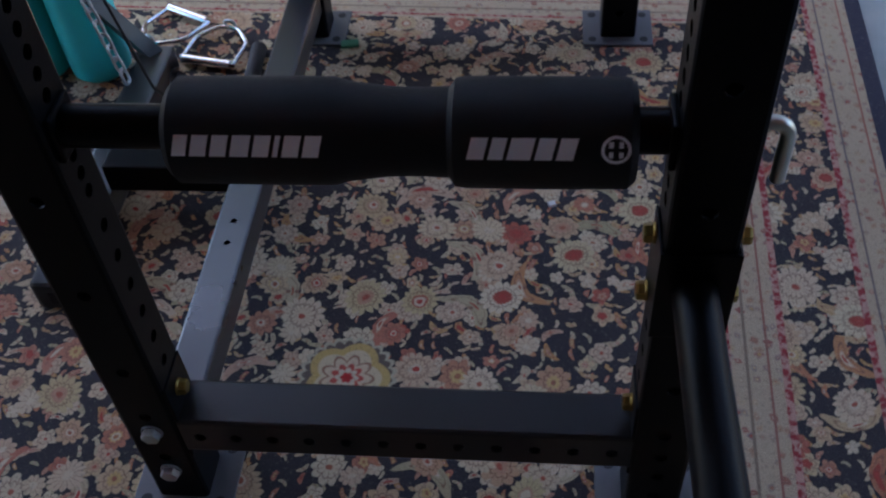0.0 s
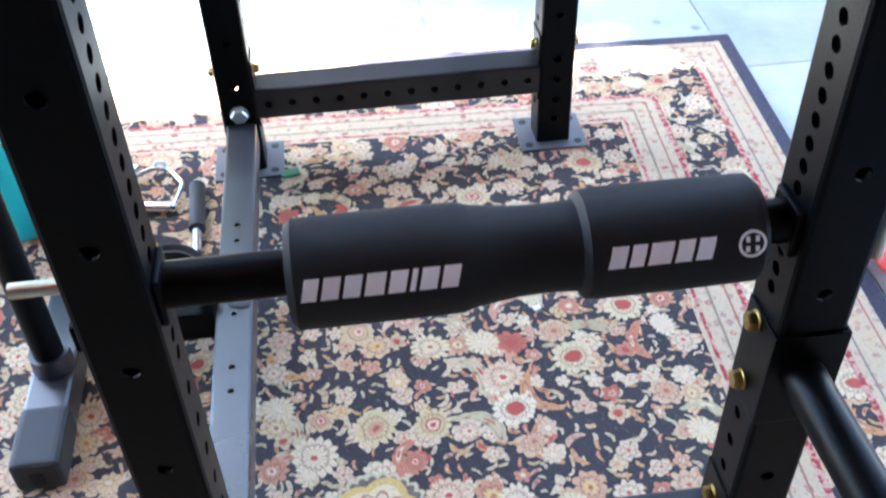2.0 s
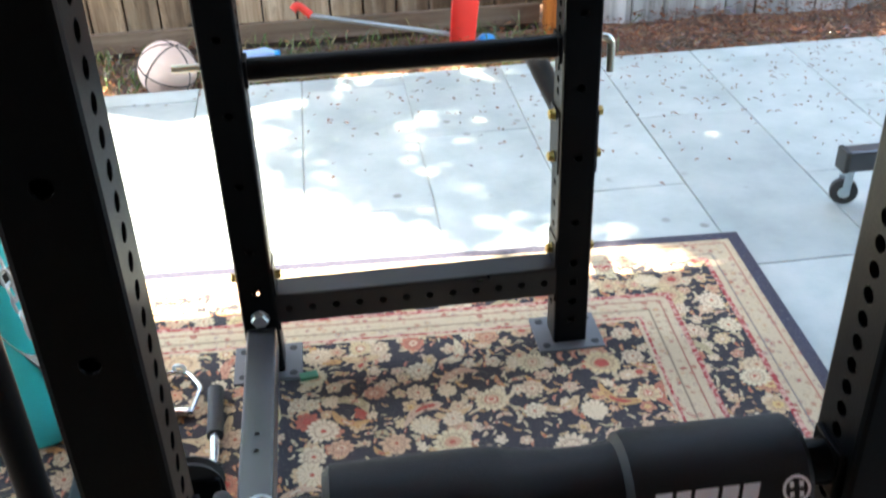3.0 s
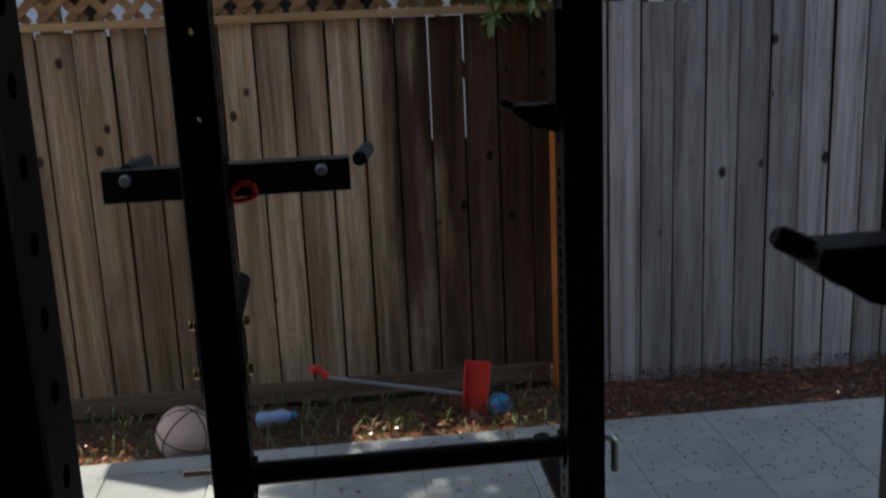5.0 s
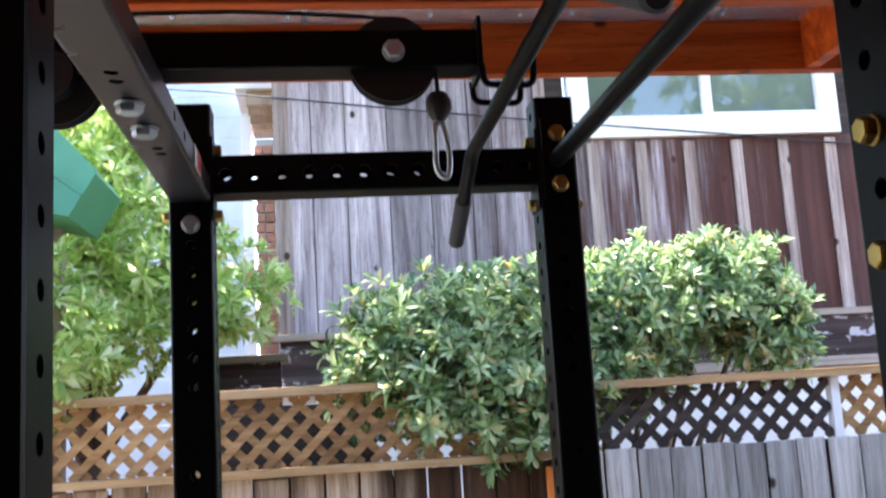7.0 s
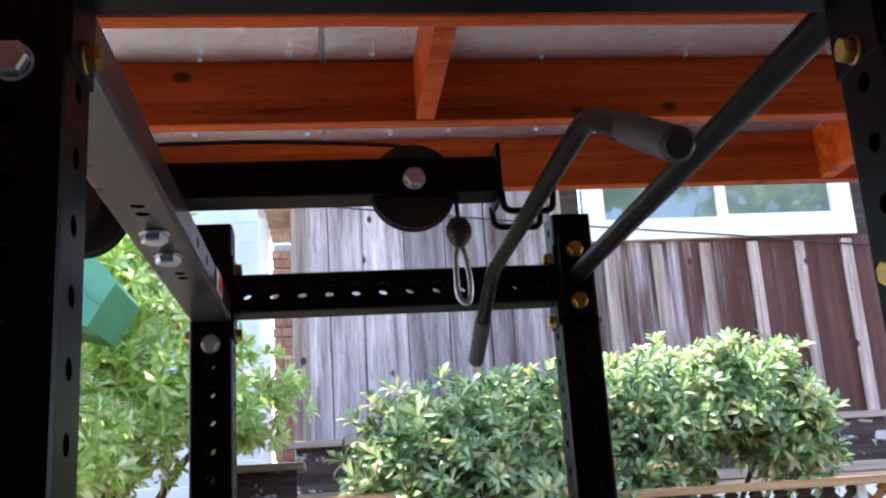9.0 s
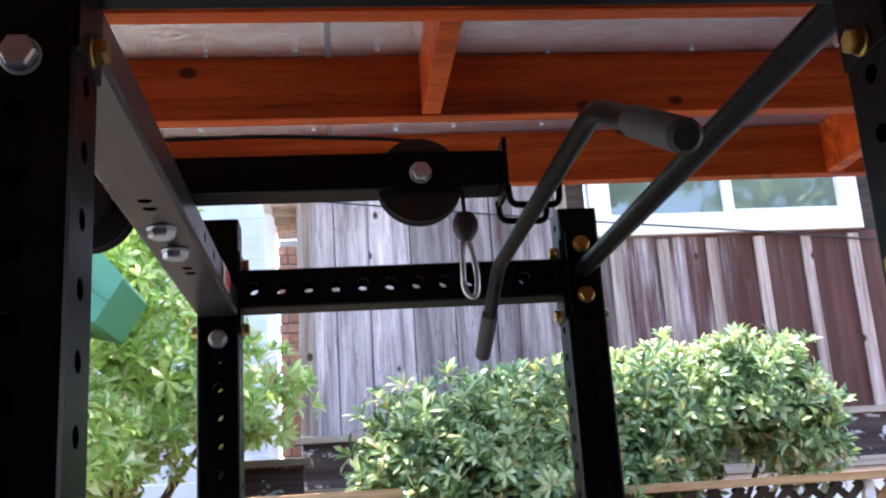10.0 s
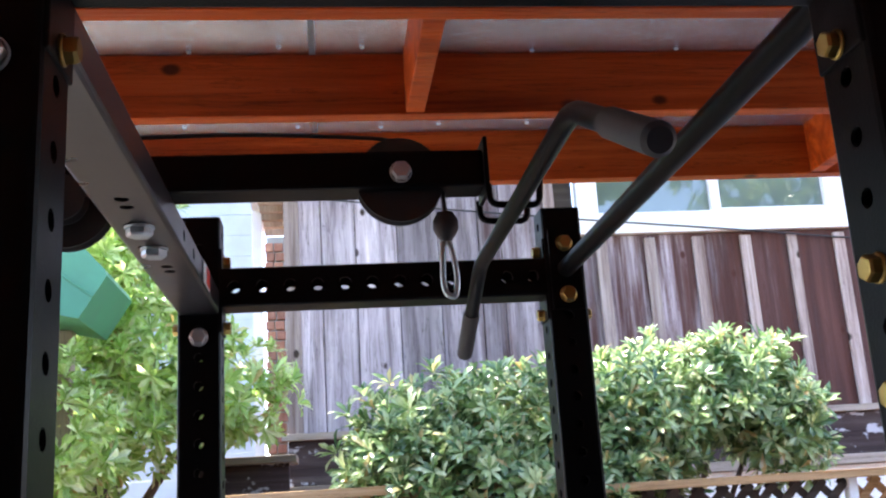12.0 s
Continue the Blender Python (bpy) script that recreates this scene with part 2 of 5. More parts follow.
def make_glass():
    m, t, b = material("window_glass", 0.03)
    b.inputs["Base Color"].default_value = (0.10, 0.135, 0.12, 1)
    b.inputs["Specular IOR Level"].default_value = 1.0
    b.inputs["IOR"].default_value = 1.62
    n = noise_tex(t, world_coords(t), 3, 3)
    bump(t, b, n, 0.04, 0.02)
    return m


def make_brick():
    m, t, b = material("red_brick", 0.85)
    n = noise_tex(t, world_coords(t), 25, 4)
    h = t.nodes.new("ShaderNodeHueSaturation")
    t.links.new(ramp(t, n, [(0.3, (0.36, 0.15, 0.10)), (0.7, (0.50, 0.26, 0.18))]), h.inputs["Color"])
    t.links.new(mth(t, "MULTIPLY_ADD", rnd(t), 0.5, 0.75), h.inputs["Value"])
    t.links.new(h.outputs[0], b.inputs["Base Color"])
    bump(t, b, n, 0.5, 0.004)
    return m


foil, stone, soil, glass, brick_mat = make_foil(), make_stone(), make_soil(), make_glass(), make_brick()
leaf_bush = make_leaf("bush_leaf", ((0.06, 0.14, 0.05), (0.28, 0.41, 0.15), (0.66, 0.76, 0.42), (0.62, 0.42, 0.16)), 0.36)
leaf_tree = make_leaf("tree_leaf", ((0.22, 0.38, 0.07), (0.56, 0.72, 0.22), (0.82, 0.88, 0.50), (0.55, 0.38, 0.12)), 0.5)
litter = make_leaf("dry_leaf", ((0.10, 0.04, 0.02), (0.22, 0.07, 0.03), (0.30, 0.15, 0.07), (0.16, 0.10, 0.13)), 0.1)
grass_mat = make_leaf("grass_blade", ((0.05, 0.10, 0.02), (0.11, 0.17, 0.04), (0.30, 0.22, 0.10), (0.34, 0.26, 0.13)), 0.25)
bark = wood("bark", ((0.06, 0.045, 0.035), (0.12, 0.09, 0.07), (0.19, 0.15, 0.12)), knots=False)


def make_rug(hx, hy):
    """Floral rug: navy field and border with cream, rose and gold flowers, cream guard bands and red lines."""
    m, t, b = material("floral_rug", 0.95)
    v = coords(t)
    x, y, _ = sep(t, v)[:3]
    d = mth(t, "MINIMUM", mth(t, "SUBTRACT", hx, mth(t, "ABSOLUTE", x)), mth(t, "SUBTRACT", hy, mth(t, "ABSOLUTE", y)))
    wob = t.nodes.new("ShaderNodeTexNoise")
    t.links.new(v, wob.inputs["Vector"])
    wob.inputs["Scale"].default_value = 30
    sh = t.nodes.new("ShaderNodeVectorMath")
    sh.operation = "MULTIPLY_ADD"
    t.links.new(wob.outputs["Color"], sh.inputs[0])
    sh.inputs[1].default_value = (0.016, 0.016, 0)
    t.links.new(v, sh.inputs[2])
    warped = sh.outputs[0]

    def flowers(col, scale, petals, size, squash, stops, seed, keep=1.0, deep=0.35):
        mp = t.nodes.new("ShaderNodeMapping")
        mp.inputs["Scale"].default_value = (scale, scale, 0)
        mp.inputs["Location"].default_value = (seed, seed * 1.7, 0)
        t.links.new(warped, mp.inputs[0])
        vo = t.nodes.new("ShaderNodeTexVoronoi")
        vo.voronoi_dimensions = "2D"
        vo.inputs["Scale"].default_value = 1
        vo.inputs["Randomness"].default_value = 0.72
        t.links.new(mp.outputs[0], vo.inputs["Vector"])
        df = t.nodes.new("ShaderNodeVectorMath")
        df.operation = "SUBTRACT"
        t.links.new(mp.outputs[0], df.inputs[0])
        t.links.new(vo.outputs["Position"], df.inputs[1])
        cr, cg, cb = sep(t, vo.outputs["Color"])[:3]
        rot = t.nodes.new("ShaderNodeVectorRotate")
        rot.rotation_type = "Z_AXIS"
        t.links.new(df.outputs[0], rot.inputs["Vector"])
        t.links.new(mth(t, "MULTIPLY", cg, 6.28), rot.inputs["Angle"])
        lx, ly, _ = sep(t, rot.outputs[0])[:3]
        ly = mth(t, "MULTIPLY", mth(t, "ADD", ly, mth(t, "MULTIPLY", mth(t, "MULTIPLY", lx, lx), squash * 0.5)), 1 + squash)
        rad = mth(t, "SQRT", mth(t, "ADD", mth(t, "MULTIPLY", lx, lx), mth(t, "MULTIPLY", ly, ly)))
        ang = mth(t, "ARCTAN2", ly, lx)
        lobes = mth(t, "MULTIPLY_ADD", mth(t, "ABSOLUTE", mth(t, "COSINE", mth(t, "MULTIPLY", ang, petals / 2))), deep, 1 - deep)
        edge = mth(t, "MULTIPLY", lobes, mth(t, "MULTIPLY_ADD", cr, size * 0.5, size * 0.72))
        q = mth(t, "DIVIDE", rad, edge)
        inside = mth(t, "MULTIPLY", step(t, q, 1.04, 0.96), mth(t, "LESS_THAN", cb, keep))
        tint = ramp(t, cg, stops)
        heart = ramp(t, cb, [(0.0, (0.36, 0.09, 0.07)), (0.2, (0.46, 0.27, 0.18)), (0.5, (0.54, 0.38, 0.18)), (0.8, (0.56, 0.46, 0.33))], "CONSTANT")
        body = mix(t, mth(t, "MULTIPLY", step(t, lobes, 1 - deep * 0.72, 1 - deep), mth(t, "MULTIPLY", step(t, q, 0.2, 0.45), 0.85)), tint, (0.19, 0.085, 0.065))
        body = mix(t, mth(t, "MULTIPLY", step(t, q, 0.46, 0.38), mth(t, "GREATER_THAN", cg, 0.55)), body, heart)
        body = mix(t, mth(t, "MULTIPLY", step(t, q, 0.34, 0.28), mth(t, "LESS_THAN", cr, 0.6)), body, (0.58, 0.48, 0.34))
        body = mix(t, mth(t, "MULTIPLY", step(t, q, 0.20, 0.14), mth(t, "GREATER_THAN", cr, 0.25)), body, ramp(t, cb, [(0.0, (0.42, 0.08, 0.07)), (0.5, (0.34, 0.14, 0.09)), (1.0, (0.52, 0.30, 0.14))]))
        ring = mth(t, "MULTIPLY", step(t, mth(t, "ABSOLUTE", mth(t, "SUBTRACT", q, 0.60)), 0.055, 0.02), mth(t, "GREATER_THAN", cr, 0.3))
        body = mix(t, mth(t, "MULTIPLY", ring, 0.7), body, (0.17, 0.08, 0.06))
        return mix(t, inside, col, body)

    cream = [(0.0, (0.56, 0.45, 0.28)), (0.25, (0.60, 0.49, 0.35)), (0.5, (0.52, 0.37, 0.24)), (0.75, (0.50, 0.40, 0.22)), (1.0, (0.60, 0.51, 0.36))]
    leafy = [(0.0, (0.38, 0.32, 0.19)), (0.35, (0.52, 0.42, 0.28)), (0.6, (0.46, 0.27, 0.12)), (0.8, (0.44, 0.17, 0.12)), (1.0, (0.54, 0.43, 0.30))]
    rosy = [(0.0, (0.50, 0.35, 0.24)), (0.3, (0.58, 0.49, 0.34)), (0.5, (0.52, 0.38, 0.25)), (0.62, (0.40, 0.11, 0.08)), (0.75, (0.54, 0.41, 0.25)), (1.0, (0.50, 0.34, 0.22))]
    navy = mix(t, noise_tex(t, v, 9, 3), (0.015, 0.014, 0.019), (0.034, 0.030, 0.035))
    field = flowers(navy, 46, 2, 0.44, 1.2, leafy, 3.1, 0.72)
    field = flowers(field, 27, 2, 0.50, 1.7, leafy, 13.7, 0.45)
    field = flowers(field, 20, 5, 0.37, 0.15, rosy, 7.3, 0.70, 0.34)
    field = flowers(field, 9.5, 2, 0.52, 2.4, leafy, 1.9, 0.45)
    field = flowers(field, 12.5, 9, 0.34, 0.05, rosy, 23.3, 0.66, 0.24)
    field = flowers(field, 8.6, 15, 0.33, 0.12, cream, 31.9, 0.5, 0.22)

    def medallion(col, cx, cy, size):
        """A gold four-lobed palmette with a cream scalloped rim."""
        lx, ly = mth(t, "SUBTRACT", x, cx), mth(t, "SUBTRACT", y, cy)
        rad = mth(t, "SQRT", mth(t, "ADD", mth(t, "MULTIPLY", lx, lx), mth(t, "MULTIPLY", ly, ly)))
        ang = mth(t, "ARCTAN2", ly, lx)
        for k, n, dp, c in ((1.0, 26, 0.10, (0.46, 0.41, 0.29)), (0.91, 26, 0.1, (0.13, 0.10, 0.08)), (0.87, 5, 0.2, (0.52, 0.37, 0.16)), (0.70, 5, 0.24, (0.58, 0.48, 0.32)), (0.56, 9, 0.3, (0.30, 0.16, 0.11)), (0.50, 9, 0.34, (0.58, 0.46, 0.32)), (0.34, 9, 0.35, (0.46, 0.11, 0.09)), (0.24, 8, 0.3, (0.58, 0.49, 0.36)), (0.13, 6, 0.25, (0.46, 0.06, 0.06))):
            lobe = mth(t, "MULTIPLY_ADD", mth(t, "ABSOLUTE", mth(t, "COSINE", mth(t, "MULTIPLY", ang, n / 2))), dp * size * k, (1 - dp) * size * k)
            col = mix(t, step(t, mth(t, "SUBTRACT", rad, lobe), 0.002, -0.002), col, c)
        return col

    for cx, cy, size in ((0.407, 0.443, 0.082), (0.43, -0.35, 0.082), (-0.4, 0.47, 0.082), (-0.4, -0.35, 0.082)):
        field = medallion(field, cx, cy, size)
    pale = flowers(mix(t, noise_tex(t, v, 7, 3), (0.42, 0.325, 0.22), (0.52, 0.415, 0.29)), 48, 4, 0.36, 0.2, [(0.0, (0.30, 0.10, 0.09)), (0.4, (0.50, 0.38, 0.24)), (0.7, (0.28, 0.22, 0.2)), (1.0, (0.42, 0.24, 0.18))], 5.5, 0.75)
    red = mix(t, step(t, noise_tex(t, v, 90, 2), 0.42, 0.58), (0.30, 0.05, 0.055), (0.50, 0.30, 0.24))

    def band(col, over, lo, hi):
        return mix(t, mth(t, "MULTIPLY", mth(t, "GREATER_THAN", d, lo), mth(t, "LESS_THAN", d, hi)), col, over)

    col = band(field, pale, -1, 0.36)
    for lo, hi, c in ((0.050, 0.054, (0.36, 0.16, 0.12)), (0.098, 0.102, (0.20, 0.16, 0.14)), (0.285, 0.289, (0.30, 0.14, 0.11)), (0.318, 0.323, (0.24, 0.18, 0.13))):
        col = band(col, c, lo, hi)
    col = band(col, red, 0.345, 0.352)
    col = band(col, red, 0.255, 0.267)
    col = band(col, field, 0.128, 0.255)
    col = band(col, red, 0.116, 0.128)
    col = band(col, (0.03, 0.03, 0.05), -1, 0.034)
    worn = noise_tex(t, v, 2.6, 4)
    pile = noise_tex(t, v, 190, 3, 0.7)
    col = mix(t, step(t, pile, 0.52, 0.75), col, mix(t, 0.55, col, (0.10, 0.07, 0.06)))
    col = mix(t, step(t, pile, 0.42, 0.28), col, mix(t, 0.2, col, (0.60, 0.50, 0.38)))
    col = mix(t, mth(t, "MULTIPLY", worn, 0.03), col, (0.38, 0.31, 0.26))
    hsv = t.nodes.new("ShaderNodeHueSaturation")
    hsv.inputs["Saturation"].default_value, hsv.inputs["Value"].default_value = 1.1, 1.15
    t.links.new(col, hsv.inputs["Color"])
    t.links.new(hsv.outputs[0], b.inputs["Base Color"])
    bump(t, b, noise_tex(t, v, 420, 2), 0.6, 0.004)
    return m


# ---- mesh helpers ----
def obj(name, bm, mat, smooth=False):
    me = bpy.data.meshes.new(name)
    bm.normal_update()
    bm.to_mesh(me)
    bm.free()
    me.materials.append(mat)
    if smooth:
        me.polygons.foreach_set("use_smooth", [True] * len(me.polygons))
        me.set_sharp_from_angle(angle=radians(40))
    return new(name, me)


def part(name, bm, mat, parent, label="", smooth=False):
    ob = obj(name, bm, mat, smooth)
    ob.parent = parent
    if label:
        ob["label"] = label
    return ob


def share(name, mesh, parent, m, label=""):
    ob = new(name, mesh)
    ob.parent = parent
    ob.matrix_basis = m
    if label:
        ob["label"] = label
    return ob


def thing(name, label, category, at=(0, 0, 0), group="", kind=""):
    e = new(name)
    e.location = at
    e.empty_display_size = 0.05
    return tagged(e, label, category, group, kind)


def add_box(bm, lo, hi, bev=0.0, seg=2, m=None):
    r = bmesh.ops.create_cube(bm, size=1)
    vs = r["verts"]
    c = [(a + b) / 2 for a, b in zip(lo, hi)]
    s = [b - a for a, b in zip(lo, hi)]
    for v in vs:
        v.co = Vector((c[i] + v.co[i] * s[i] for i in range(3)))
    if bev:
        es = list({e for v in vs for e in v.link_edges})
        vs = bmesh.ops.bevel(bm, geom=es, offset=bev, segments=seg, profile=0.6, affect="EDGES")["verts"]
    if m is not None:
        bmesh.ops.transform(bm, matrix=m, verts=[v for v in bm.verts if v in set(vs)] if bev else vs)
    return bm


def box(lo, hi, bev=0.0, seg=2):
    return add_box(bmesh.new(), lo, hi, bev, seg)


def sweep(bm, pts, r, seg=14, taper=None):
    """A round rod along a line of points, with closed ends."""
    pts = [Vector(p) for p in pts]
    rings = []
    up = Vector((0, 0, 1))
    for i, p in enumerate(pts):
        d = (pts[min(i + 1, len(pts) - 1)] - pts[max(i - 1, 0)]).normalized()
        if abs(d.dot(up)) > 0.95:
            up = Vector((1, 0, 0)) if abs(d.x) < 0.9 else Vector((0, 1, 0))
        side = d.cross(up).normalized()
        up = side.cross(d).normalized()
        rr = taper[i] if taper else r
        rings.append([bm.verts.new(p + rr * (math.cos(2 * math.pi * k / seg) * side + math.sin(2 * math.pi * k / seg) * up)) for k in range(seg)])
    for a, b in zip(rings, rings[1:]):
        for k in range(seg):
            bm.faces.new((a[k], a[(k + 1) % seg], b[(k + 1) % seg], b[k]))
    bm.faces.new(rings[0][::-1])
    bm.faces.new(rings[-1])
    return bm


def rod(pts, r, seg=14, taper=None):
    return sweep(bmesh.new(), pts, r, seg, taper)


def rounded(pts, rad, n=6, closed=False):
    """The line of points with its corners rounded."""
    pts = [Vector(p) for p in pts]
    out = [] if closed else [pts[0]]
    idx = range(len(pts)) if closed else range(1, len(pts) - 1)
    for i in idx:
        a, p, b = pts[i - 1], pts[i], pts[(i + 1) % len(pts)]
        ra, rb = min(rad, (a - p).length * 0.45), min(rad, (b - p).length * 0.45)
        s, e = p + (a - p).normalized() * ra, p + (b - p).normalized() * rb
        for k in range(n + 1):
            u = k / n
            out.append((1 - u) ** 2 * s + 2 * u * (1 - u) * p + u * u * e)
    if closed:
        out.append(out[0])
    else:
        out.append(pts[-1])
    return out


def disc_profile(bm, prof, seg=28, m=None):
    """A turned shape from (radius, height) pairs round z."""
    rings = []
    for r, z in prof:
        rings.append([bm.verts.new((r * math.cos(2 * math.pi * k / seg), r * math.sin(2 * math.pi * k / seg), z)) for k in range(seg)] if r > 1e-6 else [bm.verts.new((0, 0, z))])
    for a, b in zip(rings, rings[1:]):
        for k in range(seg):
            p = [a[k % len(a)], a[(k + 1) % len(a)], b[(k + 1) % len(b)], b[k % len(b)]]
            q = []
            for w in p:
                if w not in q:
                    q.append(w)
            if len(q) > 2:
                bm.faces.new(q)
    if m is not None:
        bmesh.ops.transform(bm, matrix=m, verts=bm.verts)
    return bm


def turned(prof, seg=28, m=None):
    return disc_profile(bmesh.new(), prof, seg, m)


def holed_tube(length, wx, wy, hx, hy, hr=0.0085, ch=0.006):
    """A square tube along z from 0 to length, with round holes through its x faces at heights hx and through its y faces at heights hy."""
    bm = bmesh.new()
    for axis, sgn in (("x", 1), ("x", -1), ("y", 1), ("y", -1)):
        half = (wy if axis == "x" else wx) / 2 - ch
        out = (wx if axis == "x" else wy) / 2

        def pt(u, z, depth=0.0):
            o = (out - depth) * sgn
            return bm.verts.new((o, u * sgn, z) if axis == "x" else (-u * sgn, o, z))

        s = 0.0125
        c = math.atan2(s, half)
        q = [0, c, radians(55), radians(90), radians(125), math.pi - c]
        angs = q + [a + math.pi for a in q]
        z0 = 0.0
        for h in sorted(h for h in (hx if axis == "x" else hy) if s < h < length - s):
            if h - s > z0 + 1e-5:
                bm.faces.new((pt(-half, z0), pt(half, z0), pt(half, h - s), pt(-half, h - s)))
            ring, rim, edge = [], [], []
            for a in angs:
                ca, sa = math.cos(a), math.sin(a)
                k = min(half / max(abs(ca), 1e-9), s / max(abs(sa), 1e-9))
                edge.append(pt(k * ca, h + k * sa))
                ring.append(pt(hr * ca, h + hr * sa))
                rim.append(pt(hr * ca, h + hr * sa, 0.004))
            for i in range(12):
                j = (i + 1) % 12
                bm.faces.new((edge[i], edge[j], ring[j], ring[i]))
                bm.faces.new((ring[i], ring[j], rim[j], rim[i]))
            z0 = h + s
        bm.faces.new((pt(-half, z0), pt(half, z0), pt(half, length), pt(-half, length)))
    for sx in (1, -1):
        for sy in (1, -1):
            a = ((sx * wx / 2, sy * (wy / 2 - ch)), (sx * (wx / 2 - ch * 0.3), sy * (wy / 2 - ch * 0.3)), (sx * (wx / 2 - ch), sy * wy / 2))
            for p, n in zip(a, a[1:]):
                f = bm.faces.new([bm.verts.new((*p, 0)), bm.verts.new((*n, 0)), bm.verts.new((*n, length)), bm.verts.new((*p, length))])
                if sx * sy < 0:
                    f.normal_flip()
    bmesh.ops.remove_doubles(bm, verts=bm.verts, dist=1e-5)
    for z in (0.0, length):
        bm.faces.new([bm.verts.new((sx * (wx / 2 - 0.003), sy * (wy / 2 - 0.003), z)) for sx, sy in ((1, 1), (-1, 1), (-1, -1), (1, -1))])
    return bm


def every(lo, hi, by):
    return [lo + by * i for i in range(int((hi - lo) / by + 1.001))]


BOLTS = {}


def bolt(parent, p, axis, mat=zinc, r=0.0092):
    """A hex head with its washer, standing proud of a face along an axis such as '-y'."""
    key = (mat.name, r)
    if key not in BOLTS:
        bm = bmesh.new()
        disc_profile(bm, [(0, 0), (r * 1.32, 0), (r * 1.32, 0.002), (r * 1.2, 0.003)], 24)
        disc_profile(bm, [(r * 1.2, 0.003), (r * 1.2, 0.0098), (r * 1.05, 0.0125), (r * 0.9, 0.0128), (0, 0.0128)], 6)
        me = bpy.data.meshes.new("bolt")
        bm.normal_update()
        bm.to_mesh(me)
        bm.free()
        me.materials.append(mat)
        BOLTS[key] = me
    turn = {"z": (0, 0, 0), "-z": (180, 0, 0), "x": (0, 90, 0), "-x": (0, -90, 0), "y": (-90, 0, 0), "-y": (90, 0, 0)}[axis]
    return share("bolt", BOLTS[key], parent, pose(*p, *turn))


# ---- ground: patio slabs, bed, rug ----
ground = tagged(obj("ground", box((-60, -60, -0.4), (60, 60, -0.16)), soil), "brown earth ground beyond the patio", "ground", kind="structure")
patio = tagged(obj("patio", box((-4.2, -3.2, -0.15), (4.2, 2.82, -0.012)), mortar_mat), "bluestone paved patio with thin joints", "patio", kind="structure")
bed = bmesh.new()
bmesh.ops.create_grid(bed, x_segments=70, y_segments=9, size=0.5)
for v in bed.verts:
    v.co = Vector((v.co.x * 8.4, 2.82 + (v.co.y + 0.5) * 1.5, -0.10 + 0.05 * noise.noise(v.co * 19) + 0.03 * noise.noise(v.co * 60)))
planting_bed = tagged(obj("planting_bed", bed, soil, True), "planting bed of soil and dry red leaf litter", "soil", kind="structure")

RX, RY = 1.36, 1.80
rug = tagged(obj("rug", add_box(bmesh.new(), (-RX, -RY, 0), (RX, RY, 0.008), 0.003), make_rug(RX, RY)), "worn oriental rug with navy floral field and cream borders", "rug")
rug.matrix_basis = pose(0.877 - 1.36 - 0.072, 1.49 - 1.80 + 0.072, -0.004, 0, 0, -2.6)

# ---- the rack ----
A, W, TOP, TUBE = 0.3375, 1.135, 2.325, 0.075
rack = thing("power_rack", "black powder-coated steel power rack standing on the rug", "power rack")
side_holes = every(0.09, 0.56, 0.05) + every(0.5925, 1.24, 0.0255) + every(1.29, 2.29, 0.05)
front_holes = [0.06, 0.11, 0.16, 0.21] + every(0.31, 1.67, 0.15) + every(1.81, 2.29, 0.05)
upright_bm = holed_tube(TOP - 0.006, TUBE, TUBE, side_holes, front_holes)
upright_mesh = bpy.data.meshes.new("upright")
upright_bm.normal_update()
upright_bm.to_mesh(upright_mesh)
upright_bm.free()
upright_mesh.materials.append(steel_black)
plate_bm = bmesh.new()
add_box(plate_bm, (-0.075, -0.065, 0), (0.075, 0.065, 0.006), 0.002)
plate_mesh = bpy.data.meshes.new("base_plate")
plate_bm.to_mesh(plate_mesh)
plate_bm.free()
plate_mesh.materials.append(plate_sky_grey)
for sx in (-1, 1):
    for y in (0, W):
        share("upright", upright_mesh, rack, pose(sx * A, y, 0.010))
        plate = share("base_plate", plate_mesh, rack, pose(sx * A, y, 0.004))
        for dx in (-0.055, 0.055):
            for dy in (-0.045, 0.045):
                hole = part("bolt_hole", turned([(0, 0.0068), (0.009, 0.0068), (0.009, 0.003)], 14), rubber, plate)
                hole.location = (dx, dy, 0)


def beam(name, p, length, turn, w, d, hx=(), hy=(), mat=steel_black, label="", hr=0.0085):
    ob = part(name, holed_tube(length, w, d, hx, hy, hr, 0.005), mat, rack, label)
    ob.matrix_basis = pose(*p, *turn)
    return ob


cross_holes = every(0.025, 0.58, 0.05)
for y, z in ((0, 0.172), (W, 0.172)):
    beam("lower_crossmember", (-0.30, y, z), 0.60, (0, 90, 0), TUBE - 0.004, TUBE - 0.004, (), cross_holes, steel_half_lit)
for y, z in ((0, 2.215), (W, 2.197)):
    beam("upper_crossmember", (-0.30, y, z), 0.60, (0, 90, 0), TUBE - 0.003, TUBE - 0.004, (), cross_holes, hr=0.0115)
# Stabiliser and top beam take reflected light as a paler coat colour.
stab = beam("base_stabiliser", (-A, 0.0375, 0.101), W - 0.075, (-90, 0, 0), 0.062, 0.058, (), [W - 0.0375 - W + v for v in (0.36, 0.41, 0.53, 0.72, 0.765)], steel_lit, hr=0.0055)
top_beam = beam("top_beam", (-A, 0.0375, 2.171), W - 0.075, (-90, 0, 0), TUBE - 0.004, 0.046, (0.62, 0.72), (0.38, 0.41, 0.70, 0.73), steel_lit)
